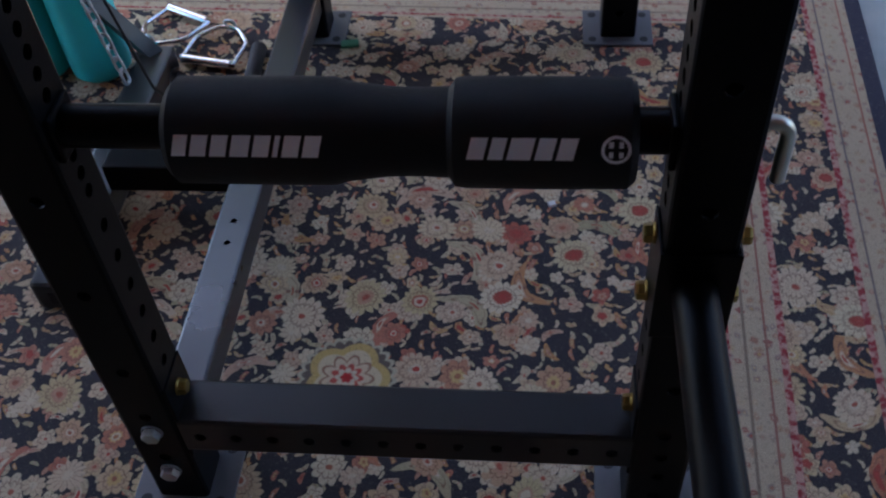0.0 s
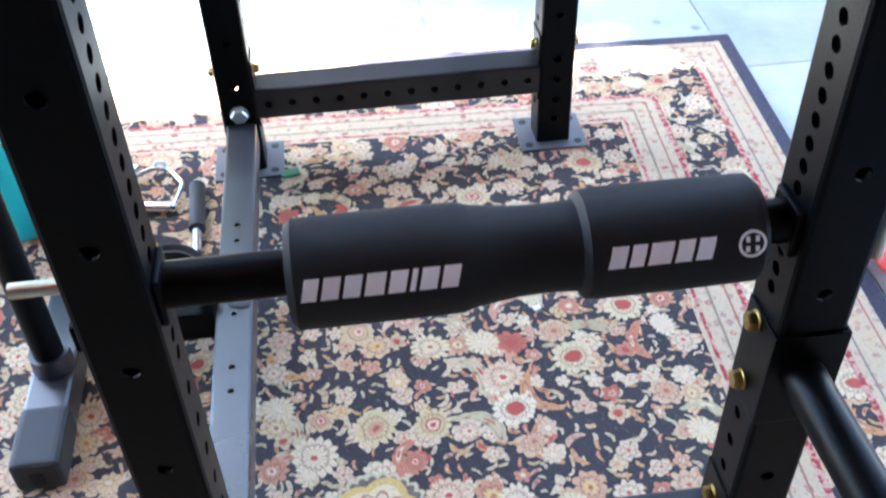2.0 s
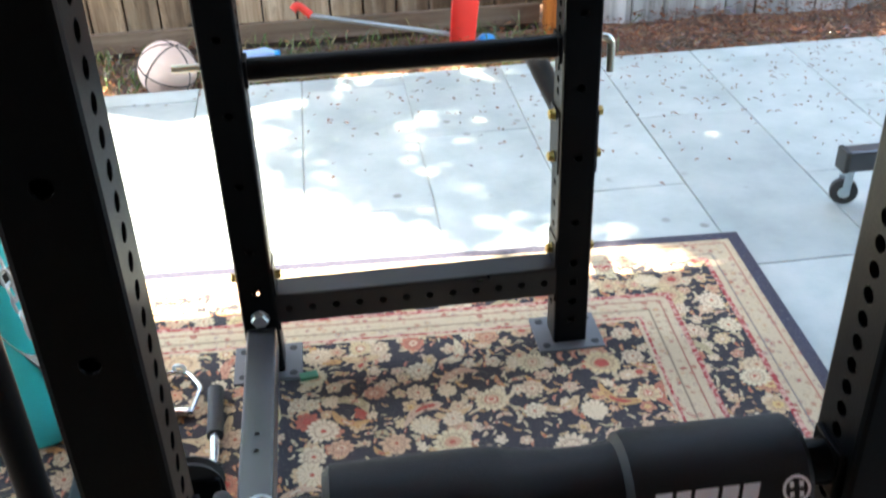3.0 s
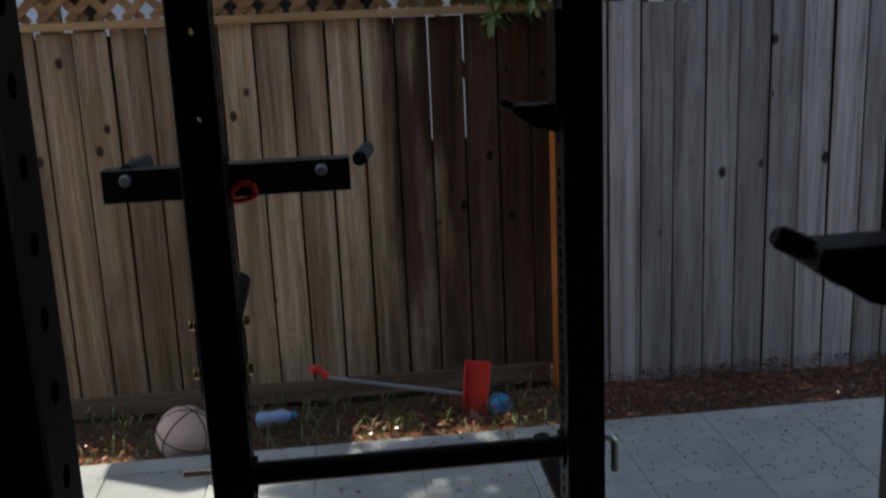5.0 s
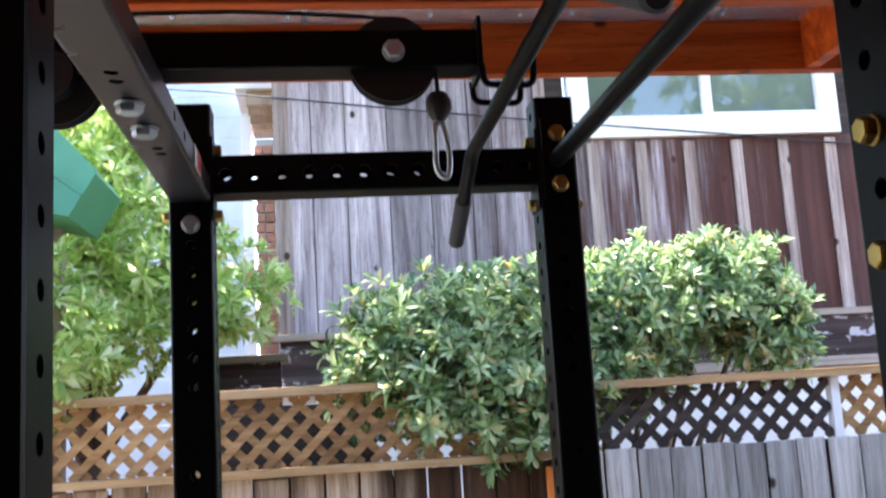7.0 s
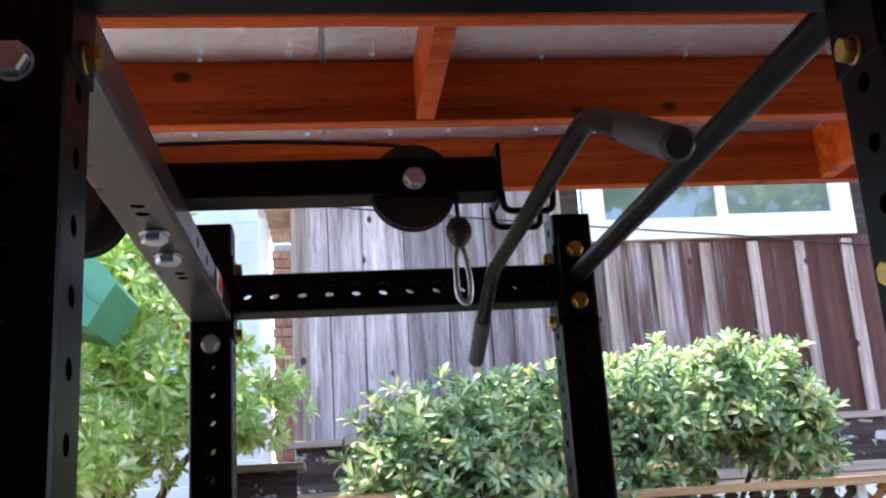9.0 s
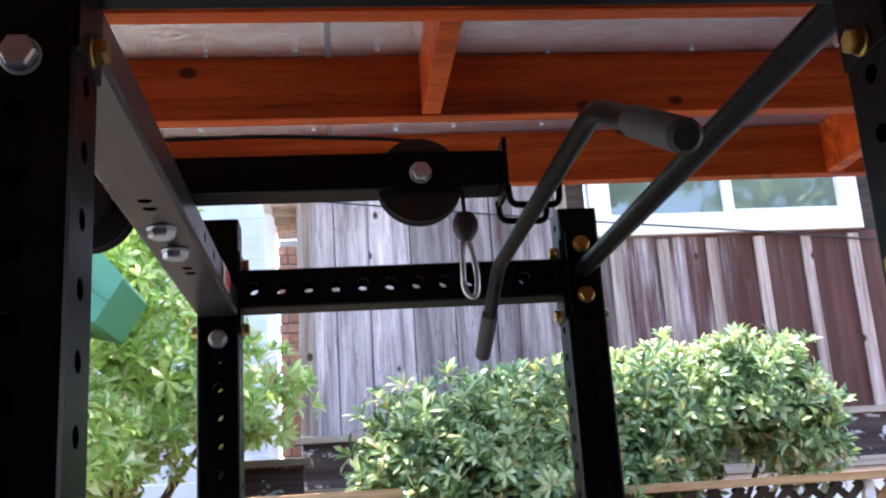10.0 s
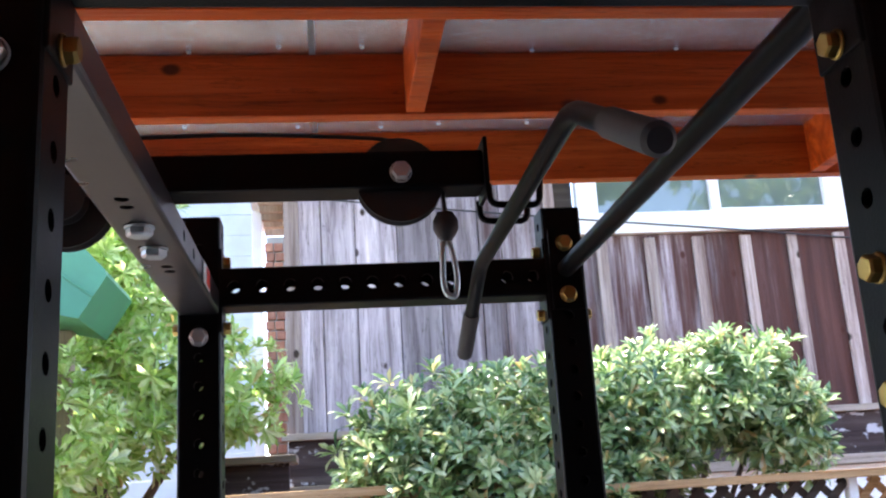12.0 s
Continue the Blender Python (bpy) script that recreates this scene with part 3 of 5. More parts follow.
for sx in (-1, 1):
    for y in (0, W):
        tab = box((sx * 0.30 - 0.003, y - 0.034, 0.12), (sx * 0.30 + 0.003, y + 0.034, 0.275), 0.002)
        part("end_plate", tab, steel_black, rack)
        tab = box((sx * 0.30 - 0.003, y - 0.034, 2.115), (sx * 0.30 + 0.003, y + 0.034, 2.27), 0.002)
        part("end_plate", tab, steel_black, rack)
        for z in (0.24,):
            bolt(rack, (sx * 0.297, y, z), "-x" if sx > 0 else "x", brass)
            bolt(rack, (sx * 0.375, y, z), "x" if sx > 0 else "-x", brass)
        for z in (2.128, 2.25):
            bolt(rack, (sx * 0.297, y, z), "-x" if sx > 0 else "x", brass)
            bolt(rack, (sx * 0.375, y, z), "x" if sx > 0 else "-x", brass)
for z in (0.185, 0.085):
    bolt(rack, (-A, -0.0375, z), "-y", zinc, 0.0115)
bolt(rack, (-A, W - 0.0375, 0.155), "-y", zinc, 0.015)
bolt(rack, (-A, W - 0.0375, 2.107), "-y", zinc, 0.0125)
bolt(rack, (-A + 0.003, -0.0375, 2.107), "-y", zinc, 0.0108)
for y in (0.527, 0.633):
    bolt(rack, (-A, y, 2.147), "-z", zinc, 0.014)
decal = part("decal", box((-0.3015, 0.86, 2.154), (-0.2998, 0.94, 2.188)), sticker_white, rack, "white and red warning sticker")
part("decal_print", box((-0.2999, 0.895, 2.157), (-0.2988, 0.935, 2.185)), red_plastic, decal)

for z in (1.945, 1.85):
    bolt(rack, (0.30, 0.0, z), "-x", brass)
# straight pull-up bar with its end plates
part("pull_up_bar", rod([(A, 0.042, 2.208), (A, W - 0.042, 2.208)], 0.0165, 20), steel_black, rack, smooth=True)
for y, s in ((0.0405, 1), (W - 0.0405, -1)):
    part("bar_plate", box((A - 0.03, y - 0.003, 2.13), (A + 0.03, y + 0.003, 2.286), 0.0028), steel_black, rack)
    for z in (2.159, 2.257):
        bolt(rack, (A, y + 0.003 * s, z), "y" if s > 0 else "-y", brass, 0.012)

# plate storage pegs on their wrap-round brackets
for sx in (-1, 1):
    for y, s in ((0, -1), (W, 1)):
        if sx < 0 and s < 0:
            continue
        top = 0.565 if sx > 0 else 1.01
        x0 = sx * A
        bm = bmesh.new()
        cheek_a = box((x0 - 0.0412, min(y - s * 0.030, y + s * 0.0405), top - 0.135), (x0 - 0.0378, max(y - s * 0.030, y + s * 0.0405), top), 0.0015)
        cheek_b = box((x0 + 0.0378, min(y - s * 0.030, y + s * 0.0405), top - 0.135), (x0 + 0.0412, max(y - s * 0.030, y + s * 0.0405), top), 0.0015)
        f = y + s * 0.0398
        add_box(bm, (x0 - 0.0412, min(f - 0.002, f + 0.002), top - 0.135), (x0 + 0.0412, max(f - 0.002, f + 0.002), top), 0.0015)
        bracket = part("storage_bracket", bm, steel_black, rack)
        for cheek in (cheek_a, cheek_b):
            part("cheek", cheek, steel_black, bracket)
        part("storage_peg", rod([(x0, f, top - 0.06), (x0, f + s * 0.36, top - 0.04)], 0.0245, 24), steel_black, bracket, smooth=True)
        for z in (top - 0.012, top - 0.105):
            bolt(rack, (x0 - 0.0425, y, z), "-x", brass)
            bolt(rack, (x0 + 0.0425, y, z), "x", brass)

# cable arm on top, with its pulleys, cable and hooks
AY = 0.57
part("cable_arm", box((-0.62, AY - 0.028, 2.196), (0.10, AY + 0.028, 2.246), 0.004), steel_black, rack)
part("arm_end_plate", box((0.10, AY - 0.034, 2.185), (0.106, AY + 0.034, 2.262), 0.002), steel_black, rack)


def pulley(p, r, parent, axis_turn=(90, 0, 0)):
    prof = [(0, -0.012), (r, -0.012), (r, -0.009), (r - 0.008, -0.003), (r - 0.008, 0.003), (r, 0.009), (r, 0.012), (0, 0.012)]
    ob = part("pulley", turned(prof, 36), rubber, parent, smooth=True)
    ob.matrix_basis = pose(*p, *axis_turn)
    return ob


for px, pz in ((-0.01, 2.212), (-0.435, 2.19)):
    pulley((px, AY, pz), 0.058, rack)
    pulley((px, AY - 0.027, pz), 0.030, rack) if px < -0.1 else None
bolt(rack, (-0.01, AY - 0.028, 2.216), "-y", zinc, 0.011)
part("cable", rod(rounded([(-0.52, AY, 2.279), (-0.2, AY, 2.283), (-0.01, AY, 2.273), (0.045, AY, 2.24), (0.048, AY, 2.17)], 0.05), 0.003, 8), rubber, rack, "black coated cable", True)
part("cable_stopper", turned([(0, 0.020), (0.011, 0.017), (0.017, 0.006), (0.017, -0.005), (0.012, -0.015), (0.006, -0.022), (0, -0.022)], 24, pose(0.048, AY, 2.150)), rubber, rack, "black rubber cable stopper ball", True)
for dy in (-0.03, 0.055):
    z0 = 2.195 if dy < 0 else 2.198
    hk = rounded([(0.104, AY + dy, z0), (0.104, AY + dy - 0.01, z0 - 0.030), (0.168, AY + dy - 0.01, z0 - 0.032), (0.172, AY + dy - 0.01, z0 + 0.03)], 0.012)
    part("bar_hook", rod(hk, 0.0045, 10), steel_black, rack, smooth=True)

carabiner = tagged(obj("carabiner", rod(rounded([(0.042, AY, 2.130), (0.040, AY, 2.060), (0.056, AY, 2.050), (0.060, AY, 2.08), (0.052, AY, 2.130)], 0.02, closed=True), 0.0038, 10), zinc, True), "zinc-plated steel carabiner hanging from the cable end", "carabiner")

# bent pulldown bar resting in the hooks
LBX = 0.130
lat = thing("pulldown_bar", "black bent steel pulldown bar resting in wire hooks", "gym bar", (LBX, AY, 2.15))
bar_pts = [(0.126, -0.040, 2.036), (0.128, 0.185, 2.152), (0.130, 0.815, 2.152), (0.130, 1.055, 2.05)]
lb = rounded(bar_pts, 0.035)
o = Vector((LBX, AY, 2.15))
part("bar", rod([p - o for p in lb], 0.0112, 16), steel_black, lat, smooth=True)
for a, c in ((bar_pts[1], bar_pts[0]), (bar_pts[2], bar_pts[3])):
    a, c = Vector(a), Vector(c)
    part("grip", rod([a + (c - a) * 0.5 - o, a + (c - a) * 0.52 - o, c - o, c + (c - a).normalized() * 0.004 - o], 0.0138, 18, [0.0125, 0.0138, 0.0138, 0.010]), rubber_grip, lat, "ribbed rubber grip", True)

# pipe safeties with their pins
def pipe_safety(y, z):
    s = thing("pipe_safety", "black steel pipe safety with a bent steel pin", "safety bar", (0, y, z), "pipe safeties")
    part("pipe", rod([(-0.295, 0, 0), (0.295, 0, 0)], 0.0225, 24), steel_black, s, smooth=True)
    part("pin", rod(rounded([(-0.43, 0, 0.012), (0.403, 0, 0.012), (0.403, 0.0, -0.06)], 0.02), 0.0075, 14), pale_brass, s, "plated steel pin with bent handle", True)
    for e in (-1, 1):
        part("end_fitting", box((e * 0.297 - 0.004, -0.026, -0.028), (e * 0.297 + 0.004, 0.026, 0.026), 0.003), steel_black, s)
    return s


near_safety = pipe_safety(0.0, 0.692)
far_safety = pipe_safety(W, 0.695)

# foam pad round the near pipe
pad = thing("bar_pad", "black foam bar pad with pale printed lettering shapes", "foam pad", (0.0, 0.0, 0.692))
prof = [(0.024, -0.212), (0.046, -0.212), (0.0525, -0.205), (0.0530, -0.10), (0.0525, -0.052), (0.0485, -0.040), (0.0435, 0.0), (0.0425, 0.03), (0.044, 0.058), (0.0520, 0.064), (0.0535, 0.075), (0.0535, 0.15), (0.0525, 0.226), (0.046, 0.233), (0.024, 0.233)]
body = part("foam_sleeve", turned(prof, 48, pose(0.03, 0, -0.004, 0, 90, 0)), foam, pad, smooth=True)


def wrapped(bm, x0, x1, a0, a1, slant=0.0, r=0.0545):
    """A flat mark lying on the round of the pad, from angle a0 to a1 (degrees, 0 towards the front, upwards)."""
    n = 5
    rows = []
    for i in range(n + 1):
        a = radians(a0 + (a1 - a0) * i / n)
        sh = slant * i / n
        rows.append([bm.verts.new((x + sh, -r * math.cos(a), r * math.sin(a) - 0.004)) for x in (x0, x1)])
    for p, q in zip(rows, rows[1:]):
        bm.faces.new((p[0], p[1], q[1], q[0]))


def mark_row(x0, widths, gap, a0, a1):
    x = x0
    for w in widths:
        bm = bmesh.new()
        wrapped(bm, x, x + w, a0, a1, 0.005)
        part("printed_mark", bm, print_white, body)
        x += w + gap


mark_row(-0.170, [0.0135, 0.0155, 0.0155, 0.0175, 0.0155, 0.005, 0.0155, 0.0155], 0.0038, 14, 36)
mark_row(0.107, [0.0155, 0.0135, 0.0215, 0.0155, 0.0155], 0.0038, 14, 36)
bm = bmesh.new()
for k in range(24):
    a, c = 2 * math.pi * k / 24, 2 * math.pi * (k + 1) / 24
    q = []
    for ang, rr in ((a, 0.0105), (c, 0.0105), (c, 0.0135), (a, 0.0135)):
        e = radians(25) + rr * math.sin(ang) / 0.0545
        q.append(bm.verts.new((0.242 + rr * math.cos(ang), -0.0545 * math.cos(e), 0.0545 * math.sin(e) - 0.004)))
    bm.faces.new(q)
for dx in (-0.0045, 0.0045):
    wrapped(bm, 0.242 + dx - 0.002, 0.242 + dx + 0.002, 17, 23)
    wrapped(bm, 0.242 + dx - 0.002, 0.242 + dx + 0.002, 27, 33)
part("printed_emblem", bm, print_white, body)

# hook-shaped bar cups on the front uprights
def bar_cup(y):
    c = thing("bar_cup", "black steel bar cup with liner, hooked on an upright", "j cup", (A - 0.0375, y, 1.362), "bar cups")
    s = 0.034
    part("back_plate", box((-0.012, -s, -0.02), (-0.002, s, 0.17), 0.003), steel_black, c)
    part("ledge", box((-0.088, -s + 0.008, -0.010), (-0.006, s - 0.008, 0.0), 0.003), steel_black, c)
    part("lip", rod([(-0.108, 0, 0.012), (-0.104, 0, 0.010), (-0.075, 0, -0.004)], 0.009, 14, [0.006, 0.009, 0.009]), steel_black, c, smooth=True)
    for e in (-1, 1):
        bm = bmesh.new()
        pts = [(-0.086, -0.010), (-0.05, -0.034), (-0.004, -0.048), (-0.004, -0.010)]
        lo = [bm.verts.new((px, e * 0.022 - 0.003, pz)) for px, pz in pts]
        hi = [bm.verts.new((px, e * 0.022 + 0.003, pz)) for px, pz in pts]
        bm.faces.new(lo)
        bm.faces.new(hi[::-1])
        for i in range(4):
            bm.faces.new((lo[i], hi[i], hi[(i + 1) % 4], lo[(i + 1) % 4]))
        part("gusset", bm, steel_black, c)
    part("liner", box((-0.084, -0.022, 0.0), (-0.012, 0.022, 0.005), 0.002), rubber_grip, c, "grey plastic liner")
    return c


bar_cup(W)
near_cup = bar_cup(0.0)
near_cup.location.z = 1.361

# padded cross bracket behind the far upright
br = thing("bracket_bar", "black steel cross bracket with grey end pegs on the far upright", "rack attachment", (-0.315, W + 0.17, 1.237))
part("tube", box((-0.235, -0.025, -0.032), (0.235, 0.025, 0.032), 0.003), steel_half_lit, br)
part("mount", box((-0.055, -0.132, -0.05), (0.005, -0.025, 0.05), 0.003), steel_black, br)
for px in (-0.19, 0.255):
    part("peg", rod([(px, -0.005, 0.026), (px + 0.02, 0.10, 0.030)], 0.0145, 18), rubber_grip, br, "grey foam peg", True)
for px in (-0.19, 0.18):
    bolt(br, (px, -0.025, 0.012), "-y", zinc, 0.009)
ring = tagged(obj("red_clip", rod(rounded([(0, 0, 0.022), (0.022, 0, 0.012), (0.022, 0, -0.01), (-0.02, 0, -0.018), (-0.026, 0, 0.004)], 0.02, closed=True), 0.006, 10), red_plastic, True), "red plastic ring clip hung on the bracket", "clip")
ring.location = (-0.285, W + 0.135, 1.214)

# ---- low cable station beside the rack ----
station = thing("cable_station", "dark steel low cable station with guide post", "cable machine", (-0.65, 0.57, 0))
part("foot_tube", box((-0.036, -0.22, 0.006), (0.036, 0.42, 0.066), 0.006), steel_lit, station)
cap = part("end_cap", box((-0.039, -0.262, 0.004), (0.039, -0.14, 0.07), 0.012, 3), rubber, station, "worn black plastic end cap")
part("cap_slot", box((-0.012, -0.2635, 0.02), (0.012, -0.257, 0.05), 0.004), foam, cap)
part("guide_post", rod([(0.0, -0.05, 0.066), (0.0, -0.05, 1.9)], 0.025, 22), steel_black, station, smooth=True)
part("post_collar", turned([(0.025, 0.10), (0.033, 0.10), (0.035, 0.066), (0.025, 0.066)], 24, pose(0, -0.05, 0)), steel_lit, station, smooth=True)
part("link_tube", box((0.036, -0.03, 0.068), (0.312 - 0.035, 0.03, 0.128), 0.004), steel_black, station)
pulley((0.205, 0.085, 0.13), 0.055, station, (90, 0, 0))
part("pulley_cheek", box((0.155, 0.063, 0.075), (0.255, 0.069, 0.155), 0.006), steel_black, station)
part("pulley_cheek", box((0.155, 0.101, 0.075), (0.255, 0.107, 0.155), 0.006), steel_black, station)
part("cable_stopper", turned([(0, 0.022), (0.014, 0.018), (0.021, 0), (0.014, -0.018), (0, -0.022)], 20, pose(0.265, 0.0, 0.158)), rubber, station, smooth=True)
part("diagonal_brace", rod([(0.0, 0.40, 0.05), (-0.22, 0.36, 0.42)], 0.022, 4), steel_lit, station)
part("cable", rod([(0.15, -0.02, 0.75), (0.15, -0.02, 0.47), (0.16, 0.02, 0.27), (0.165, 0.085, 0.175)], 0.0028, 8), rubber, station, "thin black cable")
snap = tagged(obj("snap_hook", rod(rounded([(-0.355, 0.57, 0.150), (-0.325, 0.60, 0.141), (-0.295, 0.575, 0.139), (-0.32, 0.55, 0.139)], 0.015, closed=True), 0.004, 10), zinc, True), "zinc snap hook lying on the base tube", "carabiner")
for mx in (-0.79, -0.925):
    mat_roll = thing("rolled_mat", "teal foam exercise mat rolled up and standing", "exercise mat", (mx, 0.99, 0.004), "rolled mats")
    part("roll", turned([(0, 0.0), (0.052, 0.0), (0.064, 0.012), (0.067, 0.05), (0.066, 0.3), (0.067, 0.56), (0.06, 0.585), (0.052, 0.575), (0.046, 0.585), (0.038, 0.572), (0.03, 0.582), (0.0, 0.57)], 40), teal, mat_roll, smooth=True)
    part("strap", turned([(0.0675, 0.40), (0.070, 0.40), (0.070, 0.43), (0.0675, 0.43)], 40), rubber, mat_roll, "black carrying strap")


def chain(p0, p1, n, parent):
    p0, p1 = Vector(p0), Vector(p1)
    d = (p1 - p0) / n
    for i in range(n):
        link = part("link", rod(rounded([(0.009, 0, 0.017), (0.009, 0, -0.017), (-0.009, 0, -0.017), (-0.009, 0, 0.017)], 0.009, 4, True), 0.003, 8), zinc, parent, smooth=True)
        link.matrix_basis = Matrix.Translation(p0 + d * (i + 0.5)) @ d.to_track_quat("Z", "Y").to_matrix().to_4x4() @ pose(0, 0, 0, 0, 0, 90 * (i % 2))


ch = thing("chain", "zinc-plated chain hanging on the cable station", "chain", (-0.70, 0.84, 0.3))
chain((-0.02, -0.01, 0.22), (0.045, -0.02, -0.20), 15, ch)


# ---- cable handles lying on the rug ----
def stirrup(p, turn):
    h = thing("stirrup_handle", "chromed steel stirrup cable handle lying on the rug", "cable handle", p, "stirrup handles")
    h.rotation_euler = (0, 0, radians(turn))
    part("frame", rod(rounded([(-0.062, -0.05, 0.012), (-0.062, 0.03, 0.016), (-0.02, 0.075, 0.018), (0.02, 0.075, 0.018), (0.062, 0.03, 0.016), (0.062, -0.05, 0.012)], 0.015), 0.0055, 12), chrome, h, smooth=True)
    part("grip", rod([(-0.058, -0.05, 0.013), (0.058, -0.05, 0.013)], 0.0125, 18), chrome, h, "knurled chrome grip", True)
    part("eye", rod(rounded([(-0.012, 0.077, 0.012), (0.012, 0.077, 0.012), (0.012, 0.077, 0.034), (-0.012, 0.077, 0.034)], 0.01, 4, True), 0.004, 8), zinc, h, smooth=True)
    return h


stirrup((-0.545, 1.045, 0.004), -12)
stirrup((-0.665, 1.13, 0.004), 152)
sb = thing("straight_handle", "short straight steel bar with black foam grips on the rug", "cable handle", (-0.435, 0.88, 0.020))
part("shaft", rod([(0.01, -0.25, 0), (-0.012, 0.15, 0)], 0.010, 16), chrome, sb, smooth=True)
part("grip", rod([(-0.004, 0.02, 0), (-0.012, 0.165, 0)], 0.017, 18), rubber_grip, sb, smooth=True)
part("grip", rod([(0.0105, -0.255, 0), (0.005, -0.12, 0)], 0.017, 18), rubber_grip, sb, smooth=True)
bit = tagged(obj("foil_scrap", add_box(bmesh.new(), (-0.007, -0.006, 0), (0.007, 0.006, 0.005), 0.002), white_paint), "small white scrap on the rug", "scrap")
bit.matrix_basis = pose(0.198, 0.586, 0.004, 0, 0, 20)

tab = tagged(obj("green_scrap", add_box(bmesh.new(), (-0.02, -0.012, 0), (0.02, 0.012, 0.008), 0.003), green_metal), "small green scrap on the rug by the base plate", "scrap")
tab.matrix_basis = pose(-0.25, 1.075, 0.004, 0, 0, 10)

cl = bmesh.new()
bmesh.ops.create_grid(cl, x_segments=14, y_segments=14, size=0.075)
for v in cl.verts:
    v.co.z = 0.02 + 0.022 * noise.noise(v.co * 26) + 0.012 * noise.noise(v.co * 60)
bmesh.ops.solidify(cl, geom=cl.faces[:], thickness=0.003)
cloth = tagged(obj("red_cloth", cl, red_plastic, True), "crumpled red cloth lying by the rug edge", "cloth")
cloth.matrix_basis = pose(0.93, 0.60, 0.002, 0, 0, 20)

# ---- wheeled base at the patio ----
wb = thing("wheeled_stand", "black steel stand foot on swivel casters", "equipment stand", (1.212, 1.60, 0))
part("foot_bar", box((0.0, -0.025, 0.105), (0.62, 0.025, 0.165), 0.006), steel_lit, wb)
part("bar_cap", box((-0.012, -0.027, 0.103), (0.004, 0.027, 0.167), 0.005), rubber, wb)
part("post", box((0.28, -0.025, 0.165), (0.33, 0.025, 0.9), 0.005), steel_black, wb)
for px in (0.014, 0.58):
    wheel = part("caster", turned([(0.0, -0.012), (0.03, -0.012), (0.037, -0.008), (0.037, 0.008), (0.03, 0.012), (0, 0.012)], 28, pose(px, 0.0, 0.037, 0, 90, 68)), rubber, wb, smooth=True)
    part("hub", turned([(0, -0.0135), (0.016, -0.0135), (0.016, 0.0135), (0, 0.0135)], 20, pose(px, 0.0, 0.037, 0, 90, 68)), zinc, wheel)
    part("fork", box((px - 0.012, -0.017, 0.037), (px + 0.012, -0.014, 0.098), 0.001), zinc, wheel)
    part("fork", box((px - 0.012, 0.014, 0.037), (px + 0.012, 0.017, 0.098), 0.001), zinc, wheel)
    part("swivel", turned([(0, 0.105), (0.022, 0.105), (0.022, 0.095), (0, 0.095)], 20, pose(px, 0, 0)), zinc, wheel)

# ---- things along the bed ----
ball = thing("basketball", "faded pale basketball with dark seams on the patio edge", "ball", (-0.745, 2.97, 0.02))
R = 0.108
sph = bmesh.new()
bmesh.ops.create_uvsphere(sph, u_segments=40, v_segments=24, radius=R)
part("skin", sph, ball_skin, ball, smooth=True)
for turn in ((0, 0, 0), (90, 0, 0), (90, 0, 45), (90, 0, -45)):
    bm = rod([(R * math.cos(2 * math.pi * k / 48), R * math.sin(2 * math.pi * k / 48), 0) for k in range(49)], 0.0032, 6)
    s = part("seam", bm, ball_line, ball)
    s.matrix_basis = pose(0, 0, 0, 14, 22, 10) @ pose(0, 0, 0, *turn)
bb = thing("blue_ball", "small blue striped rubber ball in the bed", "ball", (0.51, 3.25, -0.09))
sph = bmesh.new()
bmesh.ops.create_uvsphere(sph, u_segments=28, v_segments=16, radius=0.052)
part("skin", sph, blue_plastic, bb, smooth=True)
for k in range(3):
    z = -0.022 + 0.022 * k
    rr = math.sqrt(0.052 ** 2 - z * z) + 0.0005
    st = part("stripe", rod([(rr * math.cos(a * 0.25), rr * math.sin(a * 0.25), z) for a in range(26)], 0.0028, 6), pale_plastic, bb)
    st.matrix_basis = pose(0, 0, 0, 35, 20, 0)
sh = thing("toy_shovel", "red plastic shovel with grey shaft leaning by the fence", "shovel", (0.02, 3.30, 0.02))
part("shaft", rod([(-0.24, 0, 0.062), (0.34, -0.02, -0.055)], 0.009, 12), zinc, sh, smooth=True)
part("handle", rod(rounded([(-0.29, 0.0, 0.085), (-0.27, 0.01, 0.105), (-0.22, 0, 0.06)], 0.02), 0.016, 12), red_plastic, sh, smooth=True)
blade = bmesh.new()
for lo, hi in (((-0.052, -0.002, -0.125), (0.052, 0.002, 0.125)), ((-0.054, -0.034, -0.125), (-0.050, 0.002, 0.12)), ((0.050, -0.034, -0.125), (0.054, 0.002, 0.12)), ((-0.054, -0.030, -0.129), (0.054, 0.002, -0.125))):
    add_box(blade, lo, hi, 0.0015, 1)
for v in blade.verts:
    v.co.x *= 0.92 + 0.5 * (v.co.z + 0.125)
    v.co.y += 0.9 * (v.co.x / 0.06) ** 2 * 0.004
scoop = part("scoop", blade, red_plastic, sh)
scoop.matrix_basis = pose(0.396, -0.03, -0.040, -14, 5, -12)
bt = thing("plastic_bottle", "crumpled pale blue plastic bottle in the bed", "bottle", (-0.42, 3.2, -0.04))
part("body", turned([(0, -0.075), (0.028, -0.075), (0.032, -0.06), (0.029, -0.02), (0.032, 0.03), (0.018, 0.06), (0.012, 0.07)], 20, pose(0, 0, 0, 0, 82, -10)), pale_plastic, bt, smooth=True)
part("cap", turned([(0, 0.068), (0.014, 0.068), (0.014, 0.085), (0, 0.085)], 16, pose(0, 0, 0, 0, 82, -10)), blue_plastic, bt)

